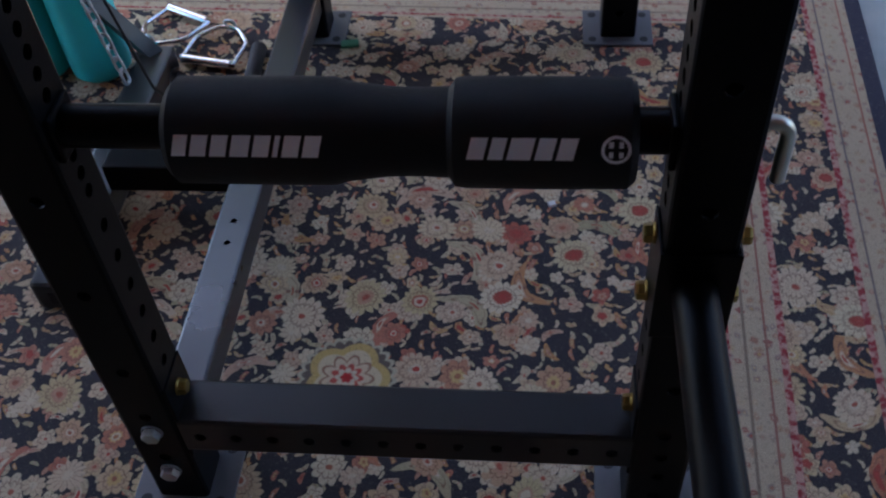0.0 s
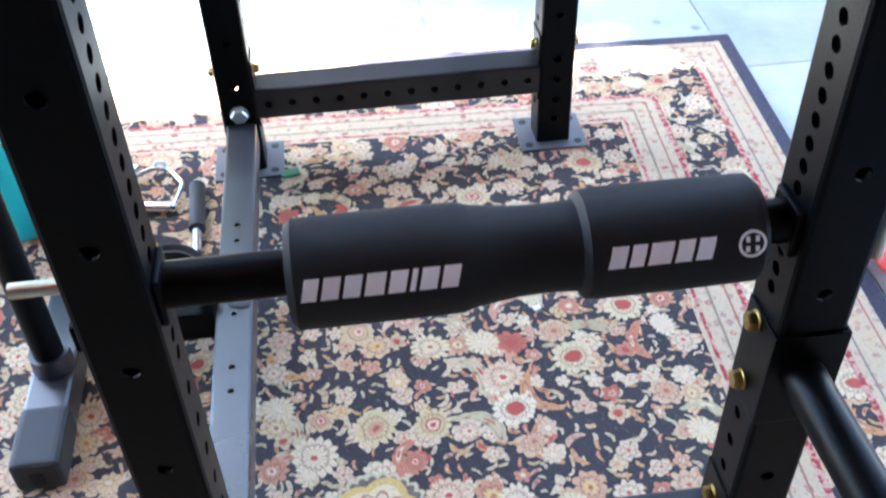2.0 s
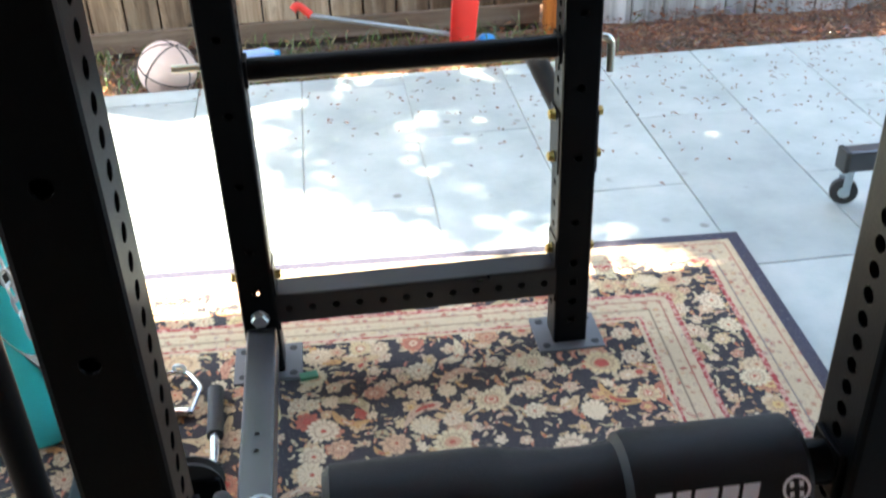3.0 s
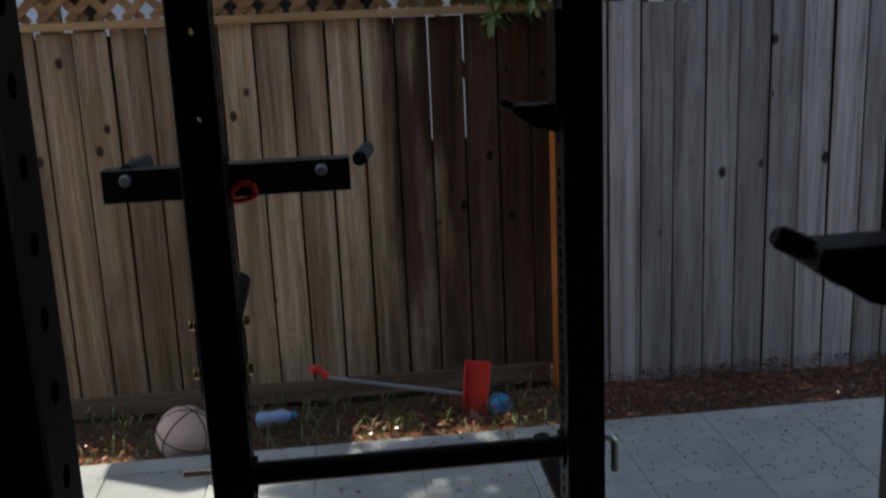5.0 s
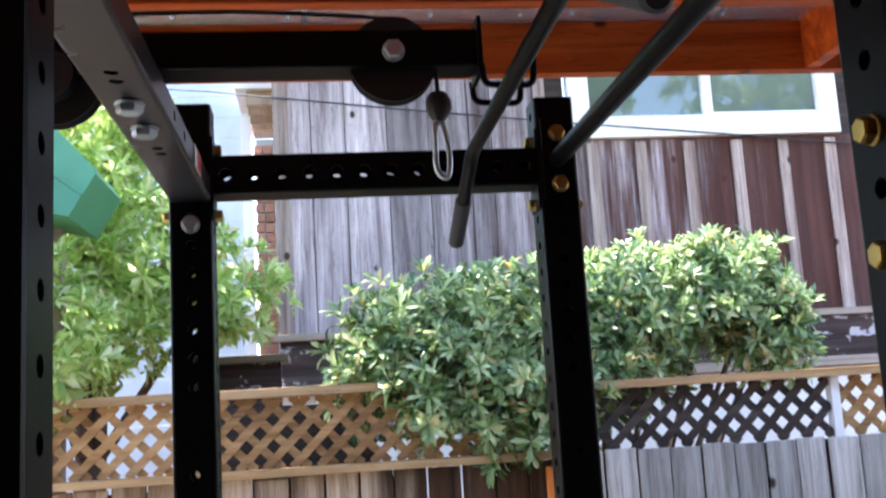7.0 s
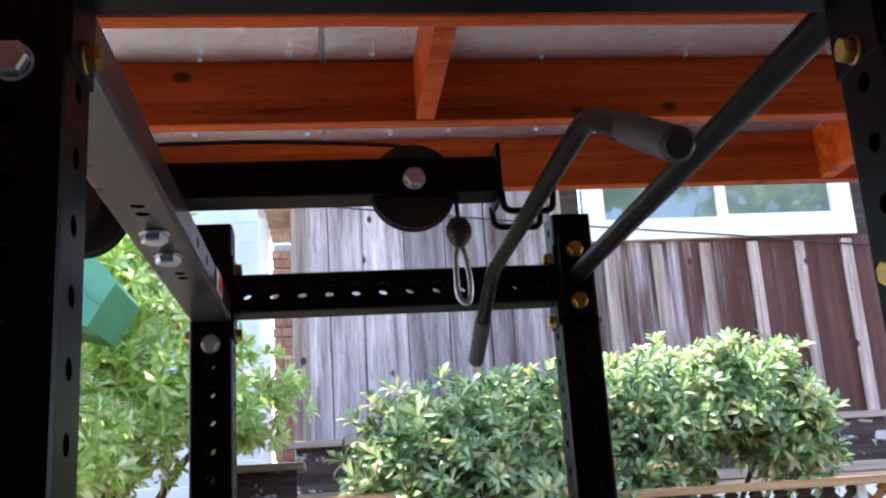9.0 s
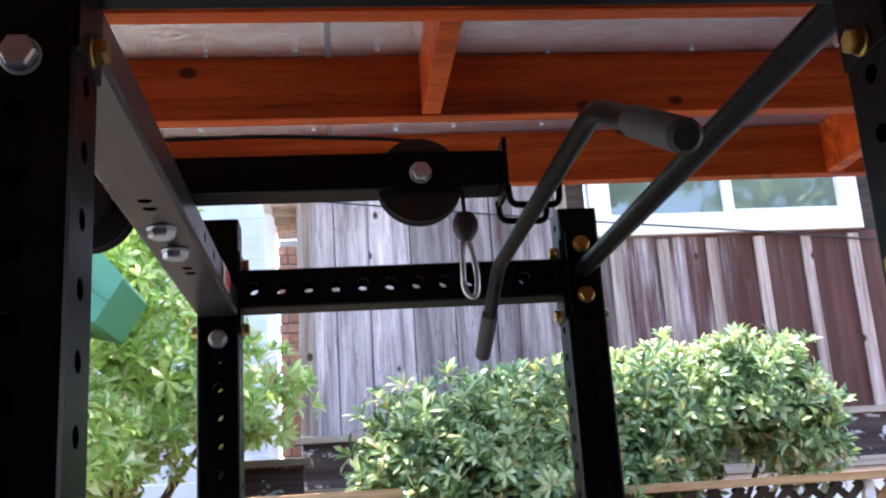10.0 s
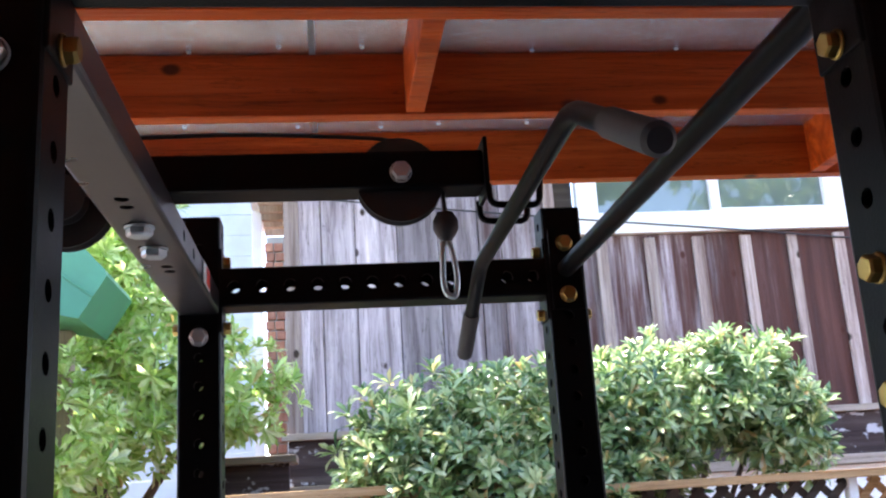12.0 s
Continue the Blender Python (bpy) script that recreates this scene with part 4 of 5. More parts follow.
# ---- fences ----
def fence(name, label, x0, x1, y, z0, z1, pitch, mat, seed):
    f = thing(name, label, "fence", (0, y, 0), kind="structure")
    rng = random.Random(seed)
    meshes = []
    for w in (pitch - 0.008, pitch - 0.006, pitch - 0.010):
        bm = add_box(bmesh.new(), (-w / 2, -0.009, 0), (w / 2, 0.009, z1 - z0), 0.0035, 1)
        me = bpy.data.meshes.new("board")
        bm.to_mesh(me)
        bm.free()
        me.materials.append(mat)
        meshes.append(me)
    x = x0 + pitch / 2
    while x < x1:
        share("board", rng.choice(meshes), f, pose(x, rng.uniform(-0.006, 0.004), z0 + rng.uniform(-0.006, 0.006), rng.uniform(-0.3, 0.3), rng.uniform(-0.08, 0.08), 0))
        x += pitch
    return f


def lattice(parent, x0, x1, z0, z1, y, pitch, mat):
    """Two layers of crossed diagonal slats, each cut to the opening."""
    h = z1 - z0
    for layer, s in ((0, 1), (1, -1)):
        k = x0 - h
        while k < x1 + h:
            xa, xb = (k, k + h) if s > 0 else (k + h, k)
            pa, pb = Vector((xa, 0, z0)), Vector((xb, 0, z1))
            ta, tb = 0.0, 1.0
            for lim, sg in ((x0, 1), (x1, -1)):
                fa, fb = (pa.x - lim) * sg, (pb.x - lim) * sg
                if fa < 0 and fb < 0:
                    ta = 2
                elif fa < 0:
                    ta = max(ta, fa / (fa - fb))
                elif fb < 0:
                    tb = min(tb, fa / (fa - fb))
            if tb - ta > 0.05:
                a, c = pa.lerp(pb, ta), pa.lerp(pb, tb)
                d = c - a
                bm = box((-d.length / 2, -0.004, -0.017), (d.length / 2, 0.004, 0.017))
                sl = part("slat", bm, mat, parent)
                sl.matrix_basis = pose(*((a + c) / 2 + Vector((0, y + layer * 0.0085, 0))), 0, -math.degrees(math.atan2(d.z, d.x)), 0)
            k += pitch


fl = fence("fence_left", "weathered brown board fence with lattice top and dark water stain", -3.2, 0.92, 3.48, 0.0, 1.525, 0.140, fence_wood, 3)
# Added dark boards that stand in for shade in the board gaps.
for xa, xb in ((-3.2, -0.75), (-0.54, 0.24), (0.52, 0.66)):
    part("backing_board", box((xa, 0.013, 0.0), (xb, 0.022, 1.50), 0.002), dark_shaded_wood, fl)
part("backing_board", box((0.242, 0.013, 0.0), (0.518, 0.022, 1.02), 0.002), dark_shaded_wood, fl)
part("kick_rail", box((-3.2, -0.035, -0.075), (0.775, -0.011, 0.012), 0.004), kick_wood, fl)
part("kick_board", box((-3.2, -0.02, -0.18), (0.775, 0.0, -0.077), 0.004), dark_shaded_wood, fl)
part("cap_rail", box((-3.2, -0.045, 1.527), (0.82, 0.045, 1.560), 0.004), rail_wood, fl)
part("top_rail", box((-3.2, -0.045, 1.845), (0.82, 0.045, 1.882), 0.004), rail_wood, fl)
for px in (-2.4, -0.60, 0.72):
    part("post", box((px - 0.045, 0.012, -0.15), (px + 0.045, 0.10, 1.84), 0.004), lattice_wood, fl)
lattice(fl, -3.2, 0.80, 1.560, 1.845, 0.0, 0.108, lattice_wood)
fr = fence("fence_right", "grey weathered board fence with lattice top, partly coloured dark for shade", 0.90, 4.2, 3.45, -0.16, 1.545, 0.141, fence_grey, 8)
part("top_rail", box((0.90, -0.04, 1.80), (4.2, 0.05, 1.835), 0.004), rail_wood, fr)
# Dark sheets added here too for gap shade, open at one sliver.
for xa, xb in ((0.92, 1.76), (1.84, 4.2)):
    part("backing_board", box((xa, 0.013, -0.16), (xb, 0.019, 1.535), 0.002), dark_shaded_wood, fr)
part("back_rail", box((0.90, 0.0205, 1.44), (4.2, 0.06, 1.53), 0.004), dark_shaded_wood, fr)
# Slats left of the white post carry shade in a darker colour.
lattice(fr, 0.90, 2.08, 1.545, 1.80, 0.03, 0.108, dark_shaded_wood)
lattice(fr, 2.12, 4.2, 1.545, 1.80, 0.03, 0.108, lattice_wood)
part("lattice_post", box((2.08, 0.01, 1.50), (2.12, 0.06, 1.80), 0.003), white_paint, fr)
post = tagged(obj("orange_post", box((0.784, 3.36, -0.15), (0.872, 3.434, 1.50), 0.006), post_wood), "orange-stained wooden post where two fences meet", "post")

# ---- roof over the rack ----
roof = thing("patio_roof", "patio roof of orange-stained joists with foil insulation", "roof", (0, 0, 2.6), kind="structure")
JZ = 0.14
for jy in (-2.86, -2.40, -1.94, -1.48, -1.02, -0.56, -0.10, 0.36, 0.82, 1.28, 1.74):
    part("joist", box((-3.0, jy, 0.0), (3.0, jy + 0.04, JZ), 0.003), joist_wood, roof)
for jx, jy in ((0.07, 0.86), (1.20, 1.32), (-1.1, 1.32), (-1.1, 0.86), (0.07, 0.40), (-1.15, 0.40)):
    part("blocking", box((jx, jy, 0.002), (jx + 0.04, jy + 0.418, JZ), 0.003), joist_wood, roof)
# Ceiling and deck run back out of view to shut out sky light.
ceiling = tagged(obj("ceiling", box((-3.0, -3.15, 2.742), (3.0, 1.78, 2.75)), foil), "silver foil-faced insulation under the roof", "ceiling", kind="structure")
roof_deck = tagged(obj("roof_deck", box((-4.2, -3.3, 2.752), (4.2, 1.82, 2.80)), wall_plain), "roof deck over the patio", "roof", kind="structure")
rng = random.Random(4)
nail_me = bpy.data.meshes.new("nail")
nb = turned([(0, -0.004), (0.004, -0.003), (0.0055, 0)], 10)
nb.to_mesh(nail_me)
nb.free()
nail_me.materials.append(white_paint)
for ny in (1.262, 1.70):
    for k in range(14):
        share("nail", nail_me, roof, pose(-1.1 + 0.215 * k + rng.uniform(-0.09, 0.09), ny + rng.uniform(-0.02, 0.015), 0.142))
for sx in (-0.13, 0.95):
    part("foil_seam", box((sx, 0.86, 0.1405), (sx + 0.012, 1.74, 0.1418)), zinc, roof, "taped foil seam")
# Unseen walls added behind the camera to block light from back and sides.
wall_south = tagged(obj("wall_south", box((-4.2, -3.3, -0.15), (4.2, -3.15, 2.75)), wall_plain), "plain dark wall added unseen behind the patio to block light", "wall", kind="structure")
for name, x0 in (("wall_west", -4.2), ("wall_east", 4.05)):
    tagged(obj(name, box((x0, -3.15, -0.15), (x0 + 0.15, -0.6, 2.75)), wall_plain), "plain dark side wall added unseen under the patio roof to block light", "wall", kind="structure")
for px in (-2.9, 2.82):
    part("roof_post", box((px, 1.68, -2.6), (px + 0.09, 1.738, 0.0), 0.004), post_wood, roof)

# ---- neighbouring houses ----
HY = 5.6
house = thing("board_house", "old board-and-batten house with white sliding window", "house", (0, HY, 0))
rng = random.Random(11)
WX0, WX1, WZ0, WZ1 = 1.585, 3.49, 3.475, 4.4
CASE = 0.145


def board_piece(x0, x1, z0, z1, y0, y1, mat=house_wood, name="siding_board"):
    part(name, box((x0, y0, z0), (x1, y1, z1), 0.003, 1), mat, house)


x = -0.34
while x < 5.0:
    right = x > 1.05
    w = 0.335 if right else min(rng.choice((0.10, 0.13, 0.16, 0.22, 0.27)), 1.06 - x)
    if not right and 1.06 - x - w < 0.06:
        w = 1.06 - x
    y0 = rng.uniform(-0.004, 0.0) if right else rng.uniform(-0.022, 0.0)
    under = x + w > WX0 and x < WX1
    board_piece(x, x + w - 0.005, 2.27, WZ0 - 0.002 if under else 4.7, y0, 0.03)
    if right:
        top = WZ0 - 0.03 if x + w > WX0 - 0.05 and x < WX1 + 0.02 else 4.7
        board_piece(x + w - 0.037, x + w + rng.uniform(0.03, 0.045), 2.27, top, -0.032, -0.008, batten_wood, "batten")
    x += w
part("corner_board", box((-0.362, -0.034, 2.27), (-0.265, -0.024, 4.7), 0.003), batten_wood, house)
# Dark wall added behind the siding so its gaps show no sky.
part("back_wall", box((-0.36, 0.035, 0), (5.0, 0.12, WZ0), 0.0), dark_shaded_wood, house)
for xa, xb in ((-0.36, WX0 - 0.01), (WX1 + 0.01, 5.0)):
    part("back_wall", box((xa, 0.035, WZ0 + 0.002), (xb, 0.12, 4.7), 0.0), dark_shaded_wood, house)
part("sill_board", box((-0.40, -0.07, 2.225), (5.0, -0.004, 2.268), 0.004), ledge_wood, house)
part("skirt_board", box((-0.36, -0.03, 1.955), (5.0, -0.004, 2.222), 0.004), skirt_wood, house)
part("lower_ledge", box((-0.36, -0.09, 1.89), (5.0, -0.004, 1.952), 0.004), ledge_wood, house)
part("base_wall", box((-0.36, -0.02, -0.15), (5.0, 0.03, 1.885)), white_paint, house)
win = part("window", box((WX0, 0.0, WZ0), (WX1, 0.03, WZ0 + 0.002)), white_paint, house, "white vinyl sliding window")
bm = bmesh.new()
for lo, hi in (((WX0, -0.05, WZ0), (WX1, 0.04, WZ0 + CASE)), ((WX0, -0.05, WZ0 + CASE), (WX0 + CASE, 0.04, WZ1)), ((WX1 - CASE, -0.05, WZ0 + CASE), (WX1, 0.04, WZ1)), ((WX0 + CASE, -0.05, WZ1 - 0.1), (WX1 - CASE, 0.04, WZ1))):
    add_box(bm, lo, hi, 0.004, 1)
part("casing", bm, white_paint, win)
part("mullion", box((2.53, -0.025, WZ0 + CASE), (2.60, 0.03, WZ1 - 0.1), 0.004), white_paint, win)
part("pane", box((WX0 + CASE, 0.01, WZ0 + CASE), (2.53, 0.018, WZ1 - 0.1)), glass, win)
part("pane", box((2.60, -0.005, WZ0 + CASE), (WX1 - CASE, 0.003, WZ1 - 0.1)), glass, win)
for lo, hi in (((2.60, -0.02, WZ0 + CASE + 0.001), (WX1 - CASE, 0.004, WZ0 + CASE + 0.024)),):
    part("sash", box(lo, hi, 0.003), white_paint, win)

blue = thing("pale_house", "pale blue sided house with an open eave", "house", (0, 6.4, 0))
for k in range(28):
    z = -0.1 + k * 0.155
    part("siding", box((-6, -0.012, z), (-0.62, 0.01, z + 0.153)), blue_siding, blue)
part("corner_trim", box((-0.62, -0.03, -0.1), (-0.55, 0.02, 4.23), 0.003), white_paint, blue)
part("eave", box((-0.62, -0.55, 3.96), (-0.33, 0.6, 4.01), 0.004), white_paint, blue)
for k in range(5):
    part("rafter_tail", box((-0.548, -0.5 + 0.2 * k, 3.86), (-0.34, -0.45 + 0.2 * k, 3.958), 0.004), pale_wood, blue)
chimney = thing("chimney", "red brick chimney between two houses", "chimney", (-0.47, 5.9, 0))
part("core", box((-0.022, 0.01, 0), (0.093, 0.2, 3.62)), mortar_mat, chimney)
bme = bpy.data.meshes.new("brick")
bb2 = add_box(bmesh.new(), (0, -0.01, 0), (0.056, 0.03, 0.056), 0.003, 1)
bb2.to_mesh(bme)
bb2.free()
bme.materials.append(brick_mat)
for k in range(52):
    z = 0.1 + k * 0.067
    if z > 3.55:
        break
    for j in range(2):
        share("brick", bme, chimney, pose(-0.026 + 0.064 * j - (0.008 if k % 2 else 0.0), 0, z))
lean = thing("lean_shed", "dark and grey boarded shed behind the fence", "shed", (-0.78, 4.6, 0))
part("side_wall", box((0.0, 0, 0), (0.46, 0.04, 2.05), 0.004), skirt_wood, lean)
part("dark_panel", box((0.02, -0.35, -0.1), (0.92, -0.31, 1.82), 0.006), dark_shaded_wood, lean)
part("black_panel", box((-0.02, -0.06, 1.5), (0.12, -0.01, 2.16), 0.01), rubber, lean)
part("roof_edge", box((-0.04, -0.05, 2.052), (0.5, 0.3, 2.09), 0.004), ledge_wood, lean)
awn = thing("green_awning", "green painted metal awning on a wooden post", "awning", (-0.92, 3.66, 2.69))
gb = bmesh.new()
quad = [((-0.9, -0.5, 1.04), (-0.9, 0.0, 1.04)), ((-0.035, -0.5, 0.065), (-0.035, 0.0, 0.065)), ((-0.022, -0.5, 0.035), (-0.022, 0.0, 0.035)), ((-0.124, -0.5, -0.129), (-0.124, 0.0, -0.129)), ((-0.9, -0.5, 0.05), (-0.9, 0.0, 0.05))]
ra = [gb.verts.new(a) for a, c in quad]
rb = [gb.verts.new(c) for a, c in quad]
for i in range(4):
    gb.faces.new((ra[i], ra[i + 1], rb[i + 1], rb[i]))
gb.faces.new(ra[::-1])
gb.faces.new(rb)
part("panel", gb, green_metal, awn)
part("rib", rod([(-0.62, -0.5, 0.37), (-0.073, -0.5, -0.047)], 0.006, 8), green_metal, awn)
part("post", box((-0.315, -0.12, -2.75), (-0.24, -0.04, -0.10), 0.004), pale_wood, awn)
wire = tagged(obj("overhead_wire", rod([(-1.24, 6.38, 4.15), (-0.80, 5.96, 3.98), (-0.37, 5.545, 3.795), (0.6, 5.548, 3.685), (1.6, 5.55, 3.58), (2.6, 5.547, 3.485), (3.60, 5.56, 3.385)], 0.006, 6), rubber), "thin black wire strung along the board house from its neighbour", "wire")


# ---- foliage ----
def leaf(bm, base, d, up, length, width):
    """A pointed leaf folded along its rib."""
    side = d.cross(up)
    if side.length < 1e-4:
        return
    side.normalize()
    nrm = side.cross(d).normalized()
    p = [base, base + d * length, base + d * length * 0.38 + nrm * width * 0.05, base + d * length * 0.72 + nrm * width * 0.02]
    for e in (1, -1):
        p += [base + d * length * 0.38 + side * e * width * 0.32 + nrm * width * 0.2, base + d * length * 0.72 + side * e * width * 0.5 + nrm * width * 0.17]
    p[1] -= nrm * length * 0.10
    v = [bm.verts.new(q) for q in p]
    for i, j in ((4, 5), (6, 7)):
        bm.faces.new((v[0], v[i], v[2]))
        bm.faces.new((v[i], v[j], v[3], v[2]))
        bm.faces.new((v[j], v[1], v[3]))


def rosettes(bm, rng, blobs, count, size, leaves=9):
    """Whorls of leaves at twig ends, spread over uneven clumps given as (centre, radii)."""
    total = sum(b[1][0] * b[1][2] for b in blobs)
    for c, r in blobs:
        for _ in range(int(count * r[0] * r[2] / total)):
            u = Vector((rng.gauss(0, 1), rng.gauss(0, 1), rng.gauss(0, 1))).normalized()
            k = rng.uniform(0.55, 1.08) ** 0.6 * (1 + 0.55 * noise.noise(u * 3.1 + Vector(c)))
            p = Vector(c) + Vector((u.x * r[0], u.y * r[1], u.z * r[2])) * k
            axis = (u + Vector((0, -0.15, 0.55)) + Vector((rng.uniform(-1, 1), rng.uniform(-1, 1), rng.uniform(-1, 1))) * 0.45).normalized()
            ref = Vector((1, 0, 0)) if abs(axis.x) < 0.8 else Vector((0, 1, 0))
            a = axis.cross(ref).normalized()
            b = axis.cross(a)
            s = size * rng.uniform(0.7, 1.2)
            n = leaves + rng.randint(-2, 2)
            for j in range(n):
                t = 6.283 * j / n + rng.uniform(-0.25, 0.25)
                lift = rng.uniform(-0.1, 1.5)
                d = (a * math.cos(t) + b * math.sin(t) + axis * lift).normalized()
                leaf(bm, p, d, axis, s * rng.uniform(0.65, 1.15), s * 0.25)


def limbs(bm, rng, root, tips, r0):
    for tip in tips:
        a, c = Vector(root), Vector(tip)
        pts = [a.lerp(c, k / 6) + Vector((rng.uniform(-1, 1), rng.uniform(-1, 1), 0)) * 0.04 * math.sin(k / 6 * 3.14) for k in range(7)]
        sweep(bm, pts, r0, 8, [r0 * (1 - 0.8 * k / 6) + 0.003 for k in range(7)])


rng = random.Random(21)
bush = thing("bush", "broad-leaved evergreen bush hanging over the fence", "bush", (0.94, 3.80, -0.04))
clumps = [((-0.72, -0.12, 1.98), (0.30, 0.28, 0.24)), ((-0.58, -0.10, 2.12), (0.34, 0.30, 0.26)), ((-0.40, -0.22, 1.92), (0.42, 0.32, 0.26)), ((-0.18, -0.16, 2.18), (0.34, 0.30, 0.20)), ((-0.15, -0.30, 1.78), (0.26, 0.22, 0.22)), ((0.10, -0.05, 2.05), (0.26, 0.28, 0.22)),
          ((0.35, -0.02, 2.22), (0.34, 0.30, 0.22)), ((0.60, 0.0, 2.30), (0.34, 0.28, 0.22)), ((0.85, 0.0, 2.27), (0.30, 0.28, 0.24)), ((1.0, -0.02, 2.12), (0.20, 0.25, 0.20)), ((0.28, -0.06, 1.95), (0.28, 0.24, 0.18)), ((0.12, -0.1, 1.82), (0.24, 0.2, 0.14)), ((1.06, -0.04, 1.98), (0.16, 0.2, 0.14))]
bm = bmesh.new()
rosettes(bm, rng, clumps, 2500, 0.090, 11)
part("crown", bm, leaf_bush, bush)
for c, r in clumps:
    bm = bmesh.new()
    limbs(bm, rng, (0.1, 0.45, 0.0), [(c[0], c[1] + 0.16, c[2] + 0.05)], 0.03)
    part("limb", bm, bark, bush)
tree = thing("tree", "tall broad-leaved tree with bright yellow-green leaves", "tree", (-1.24, 4.42, -0.04))
clumps = [((0.0, -0.25, 2.35), (0.42, 0.34, 0.36)), ((0.32, -0.2, 2.65), (0.34, 0.32, 0.30)), ((0.62, -0.18, 2.42), (0.30, 0.26, 0.24)), ((-0.15, -0.2, 2.95), (0.42, 0.34, 0.34)), ((0.05, -0.1, 3.25), (0.36, 0.32, 0.26)), ((-0.30, -0.2, 2.25), (0.45, 0.32, 0.24)), ((-0.6, 0, 2.8), (0.5, 0.4, 0.5)), ((0.04, -0.98, 2.2), (0.22, 0.16, 0.30))]
bm = bmesh.new()
rosettes(bm, rng, clumps, 1950, 0.098, 11)
# Unseen upper crown, added above view to cast dappled shade on the patio.
shade_clumps = [((0.0, -0.95, 5.0), (0.6, 0.60, 0.35)), ((0.8, -1.0, 5.1), (0.8, 0.65, 0.40)), ((1.7, -1.0, 5.0), (0.8, 0.65, 0.40)), ((2.6, -0.95, 5.1), (0.8, 0.65, 0.40)), ((3.4, -0.9, 5.0), (0.7, 0.65, 0.40)), ((1.2, -0.6, 4.9), (0.8, 0.4, 0.4)), ((2.2, -1.4, 5.0), (0.9, 0.4, 0.3)), ((3.1, -1.55, 5.0), (0.8, 0.4, 0.3)), ((1.5, -1.45, 5.0), (0.6, 0.3, 0.3))]
shade_clumps += [((0.75, -1.6, 5.0), (0.42, 0.28, 0.3)), ((1.2, -1.72, 5.0), (0.5, 0.25, 0.3)), ((1.9, -1.75, 5.05), (0.6, 0.28, 0.3)), ((2.7, -1.8, 5.0), (0.6, 0.28, 0.3))]
shade_clumps = [((c[0] + 0.09, c[1] - 0.42, c[2] - 0.04), r) for c, r in shade_clumps]
rosettes(bm, rng, shade_clumps, 7800, 0.14, 8)
part("crown", bm, leaf_tree, tree)
bm = bmesh.new()
sweep(bm, [(-0.1, 0.2, 0), (-0.05, 0.2, 1.5), (0.0, 0.25, 3.0), (0.1, 0.3, 4.4)], 0.07, 12, [0.10, 0.08, 0.06, 0.04])
limbs(bm, rng, (-0.05, 0.2, 1.6), [c for c, r in clumps], 0.03)
limbs(bm, rng, (0.05, 0.28, 3.9), [c for c, r in shade_clumps], 0.05)
part("trunk", bm, bark, tree)

far_tree = thing("garden_tree", "leafy green tree standing behind the patio roof, mirrored in window", "tree", (8.6, -6.2, -0.16))
bm = bmesh.new()
far_clumps = [((-0.6, 0.3, 7.1), (0.9, 0.9, 0.5)), ((0.4, 0.0, 7.8), (0.8, 0.9, 0.6)), ((0.6, 0.2, 6.6), (0.9, 0.8, 0.5)), ((-1.3, 0.2, 7.9), (0.5, 0.6, 0.35)), ((1.5, 0.1, 7.4), (0.7, 0.7, 0.6)), ((-1.5, 0.0, 6.3), (0.6, 0.6, 0.35))]
rosettes(bm, rng, far_clumps, 420, 0.26, 9)
part("crown", bm, leaf_bush, far_tree)
bm = bmesh.new()
sweep(bm, [(0, 0, 0), (0.06, 0.05, 2.5), (0.0, 0.1, 5.0), (0.1, 0.05, 6.6)], 0.12, 12, [0.18, 0.14, 0.11, 0.06])
limbs(bm, rng, (0.0, 0.1, 5.0), [c for c, r in far_clumps], 0.06)
part("trunk", bm, bark, far_tree)

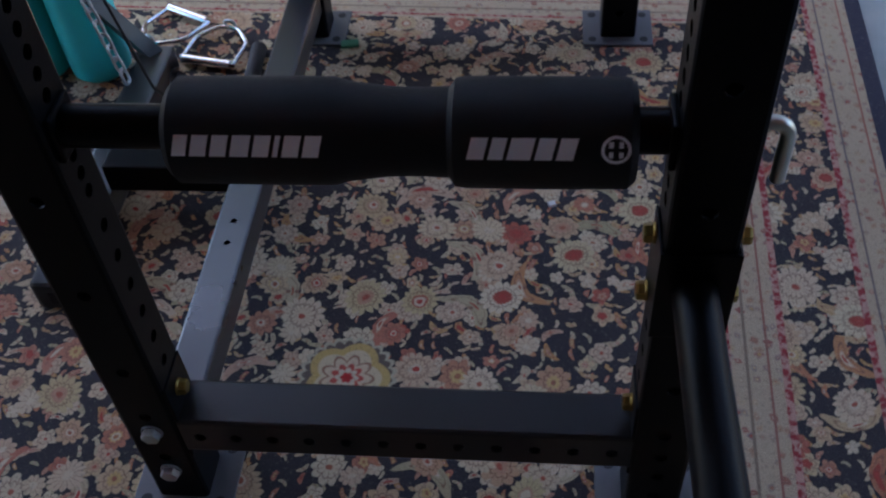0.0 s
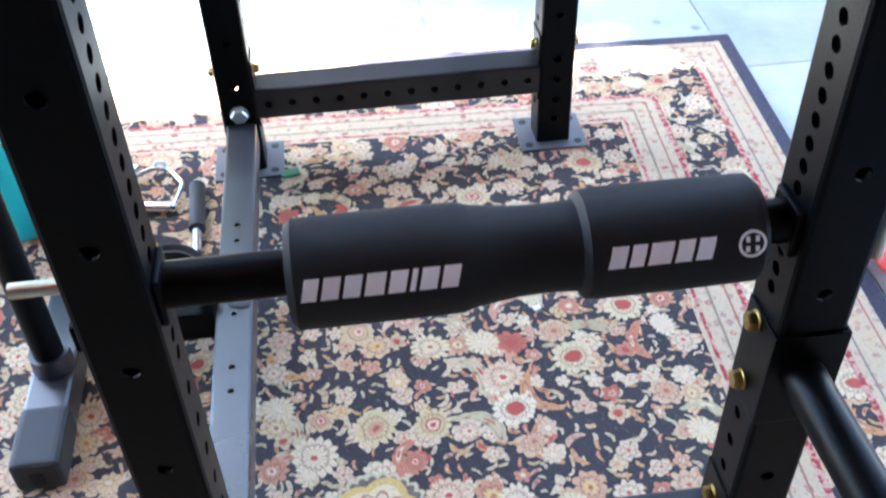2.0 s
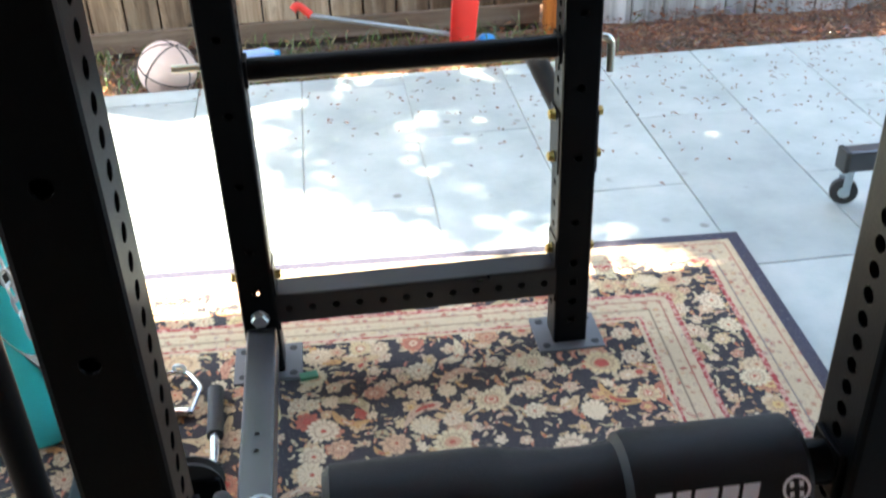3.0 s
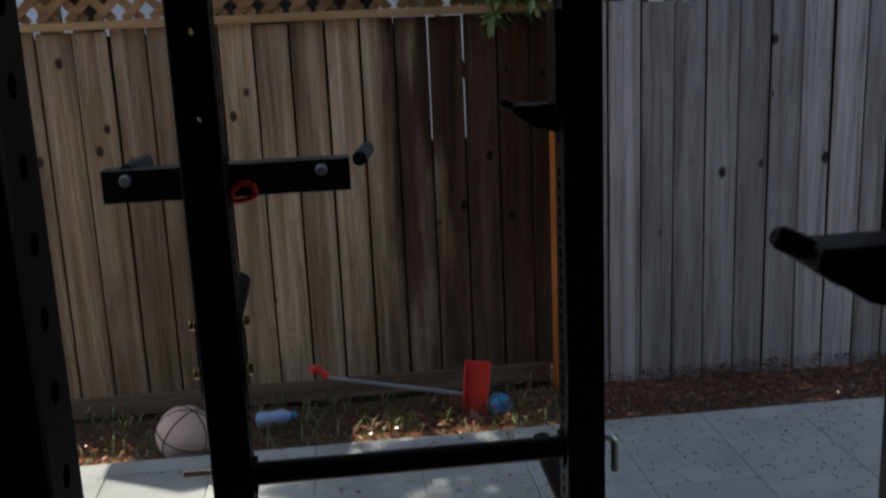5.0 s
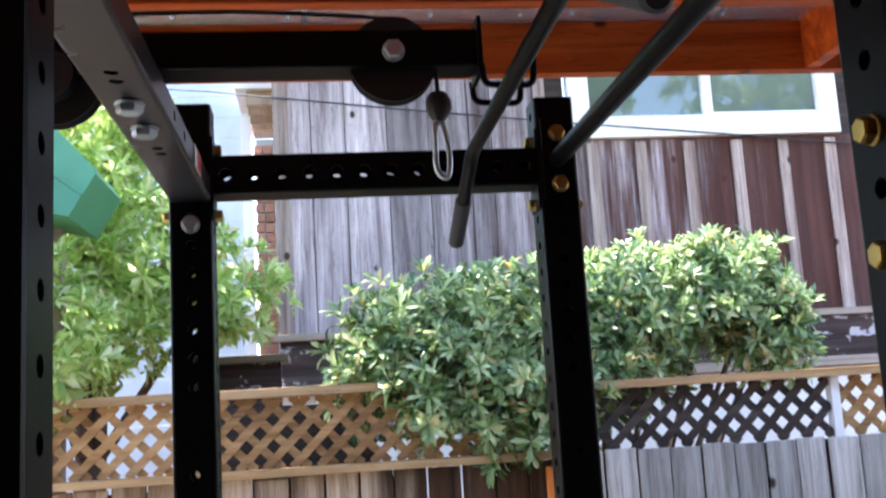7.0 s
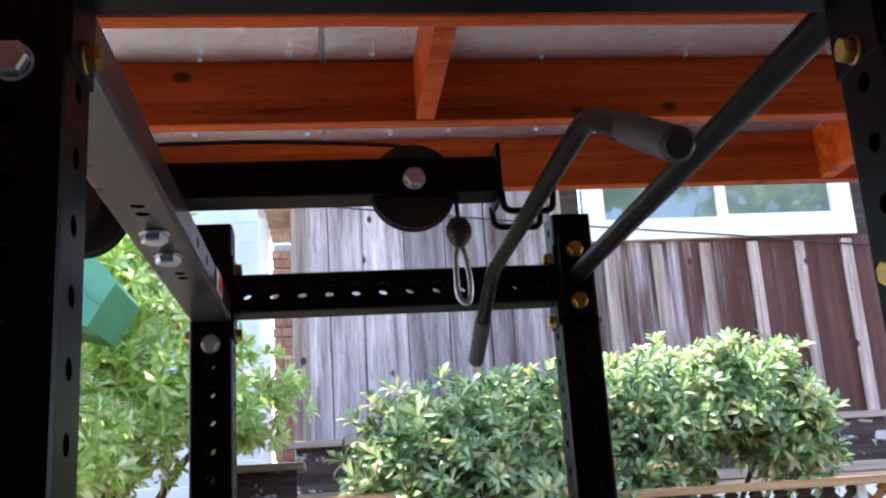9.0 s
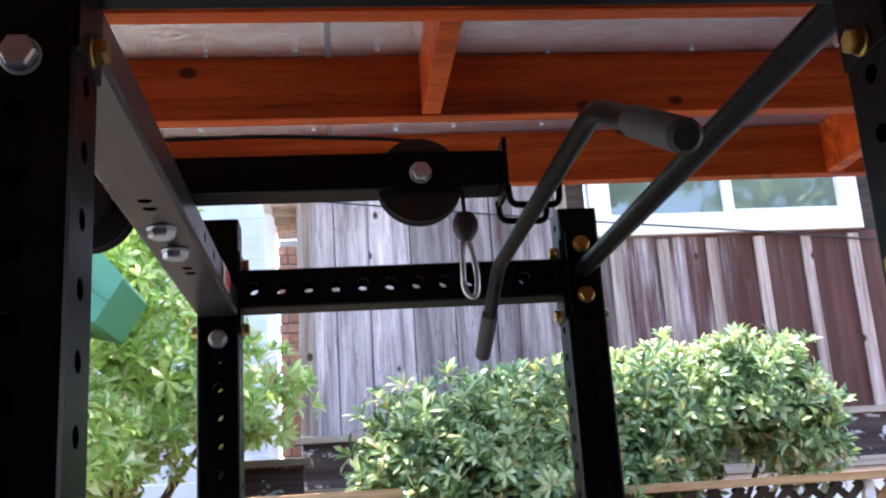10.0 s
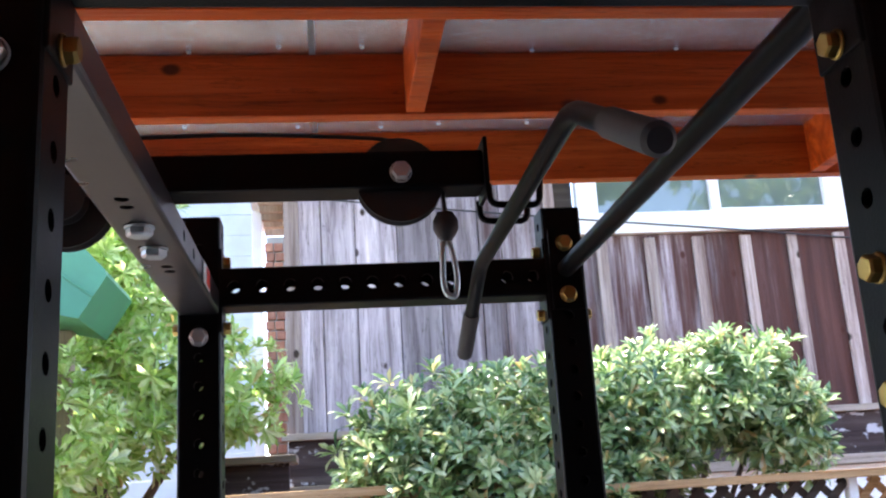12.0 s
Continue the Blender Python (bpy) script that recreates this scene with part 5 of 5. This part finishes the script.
# leaf litter and grass in the bed
rng = random.Random(5)
bm = bmesh.new()
for _ in range(2600):
    x = rng.uniform(0.8, 3.4) if rng.random() < 0.7 else rng.uniform(-1.6, 0.8)
    y = rng.uniform(2.84, 3.45)
    a = rng.uniform(0, 6.28)
    d = Vector((math.cos(a), math.sin(a), rng.uniform(-0.2, 0.5))).normalized()
    leaf(bm, Vector((x, y, -0.075 + rng.uniform(-0.01, 0.03))), d, Vector((rng.uniform(-0.4, 0.4), rng.uniform(-0.4, 0.4), 1)), rng.uniform(0.02, 0.05), rng.uniform(0.008, 0.02))
for _ in range(620):
    a = rng.uniform(0, 6.28)
    d = Vector((math.cos(a), math.sin(a), 0.15)).normalized()
    leaf(bm, Vector((rng.triangular(-1.2, 3.0, 1.9), rng.triangular(1.75, 2.81, 2.75), 0.004)), d, Vector((0, 0, 1)), rng.uniform(0.01, 0.028), rng.uniform(0.005, 0.011))
tagged(obj("leaf_litter", bm, litter), "dry red-brown leaves scattered on the bed and patio", "leaves", kind="stuff")
bm = bmesh.new()
for cx, sp, n in ((-1.02, 0.20, 240), (0.05, 0.36, 420), (0.62, 0.10, 120), (-0.4, 0.2, 120)):
    for _ in range(n):
        a = rng.uniform(0, 6.28)
        d = Vector((math.cos(a), math.sin(a), rng.uniform(0.3, 1.8))).normalized()
        leaf(bm, Vector((cx + rng.gauss(0, sp), rng.uniform(2.88, 3.40), -0.09)), d, Vector((0, 0, 1)), rng.uniform(0.05, 0.13), 0.006)
tagged(obj("grass", bm, grass_mat), "tufts of green and dry grass along the fence", "grass", kind="stuff")

# ---- patio slabs ----
rng = random.Random(9)
SLABS = {}
for col, x0 in enumerate([-0.25 + 0.367 * k for k in range(-8, 9)]):
    y = -3.2
    off = 0.0 if col % 2 else 0.45
    while y < 2.81:
        ln = (off or 0.91)
        off = 0.0
        ln = round(min(ln, 2.82 - y), 3)
        if ln > 0.05 and (y + ln > 0.9 or abs(x0) > 1.6):
            if ln not in SLABS:
                bm = add_box(bmesh.new(), (0.002, 0.002, -0.05), (0.365, ln - 0.002, 0), 0.002, 1)
                me = bpy.data.meshes.new("slab")
                bm.to_mesh(me)
                bm.free()
                me.materials.append(stone)
                SLABS[ln] = me
            share("slab", SLABS[ln], patio, pose(x0, y, -0.006 + rng.uniform(-0.001, 0.001), rng.uniform(-0.06, 0.06), rng.uniform(-0.06, 0.06), 0))
        y += ln
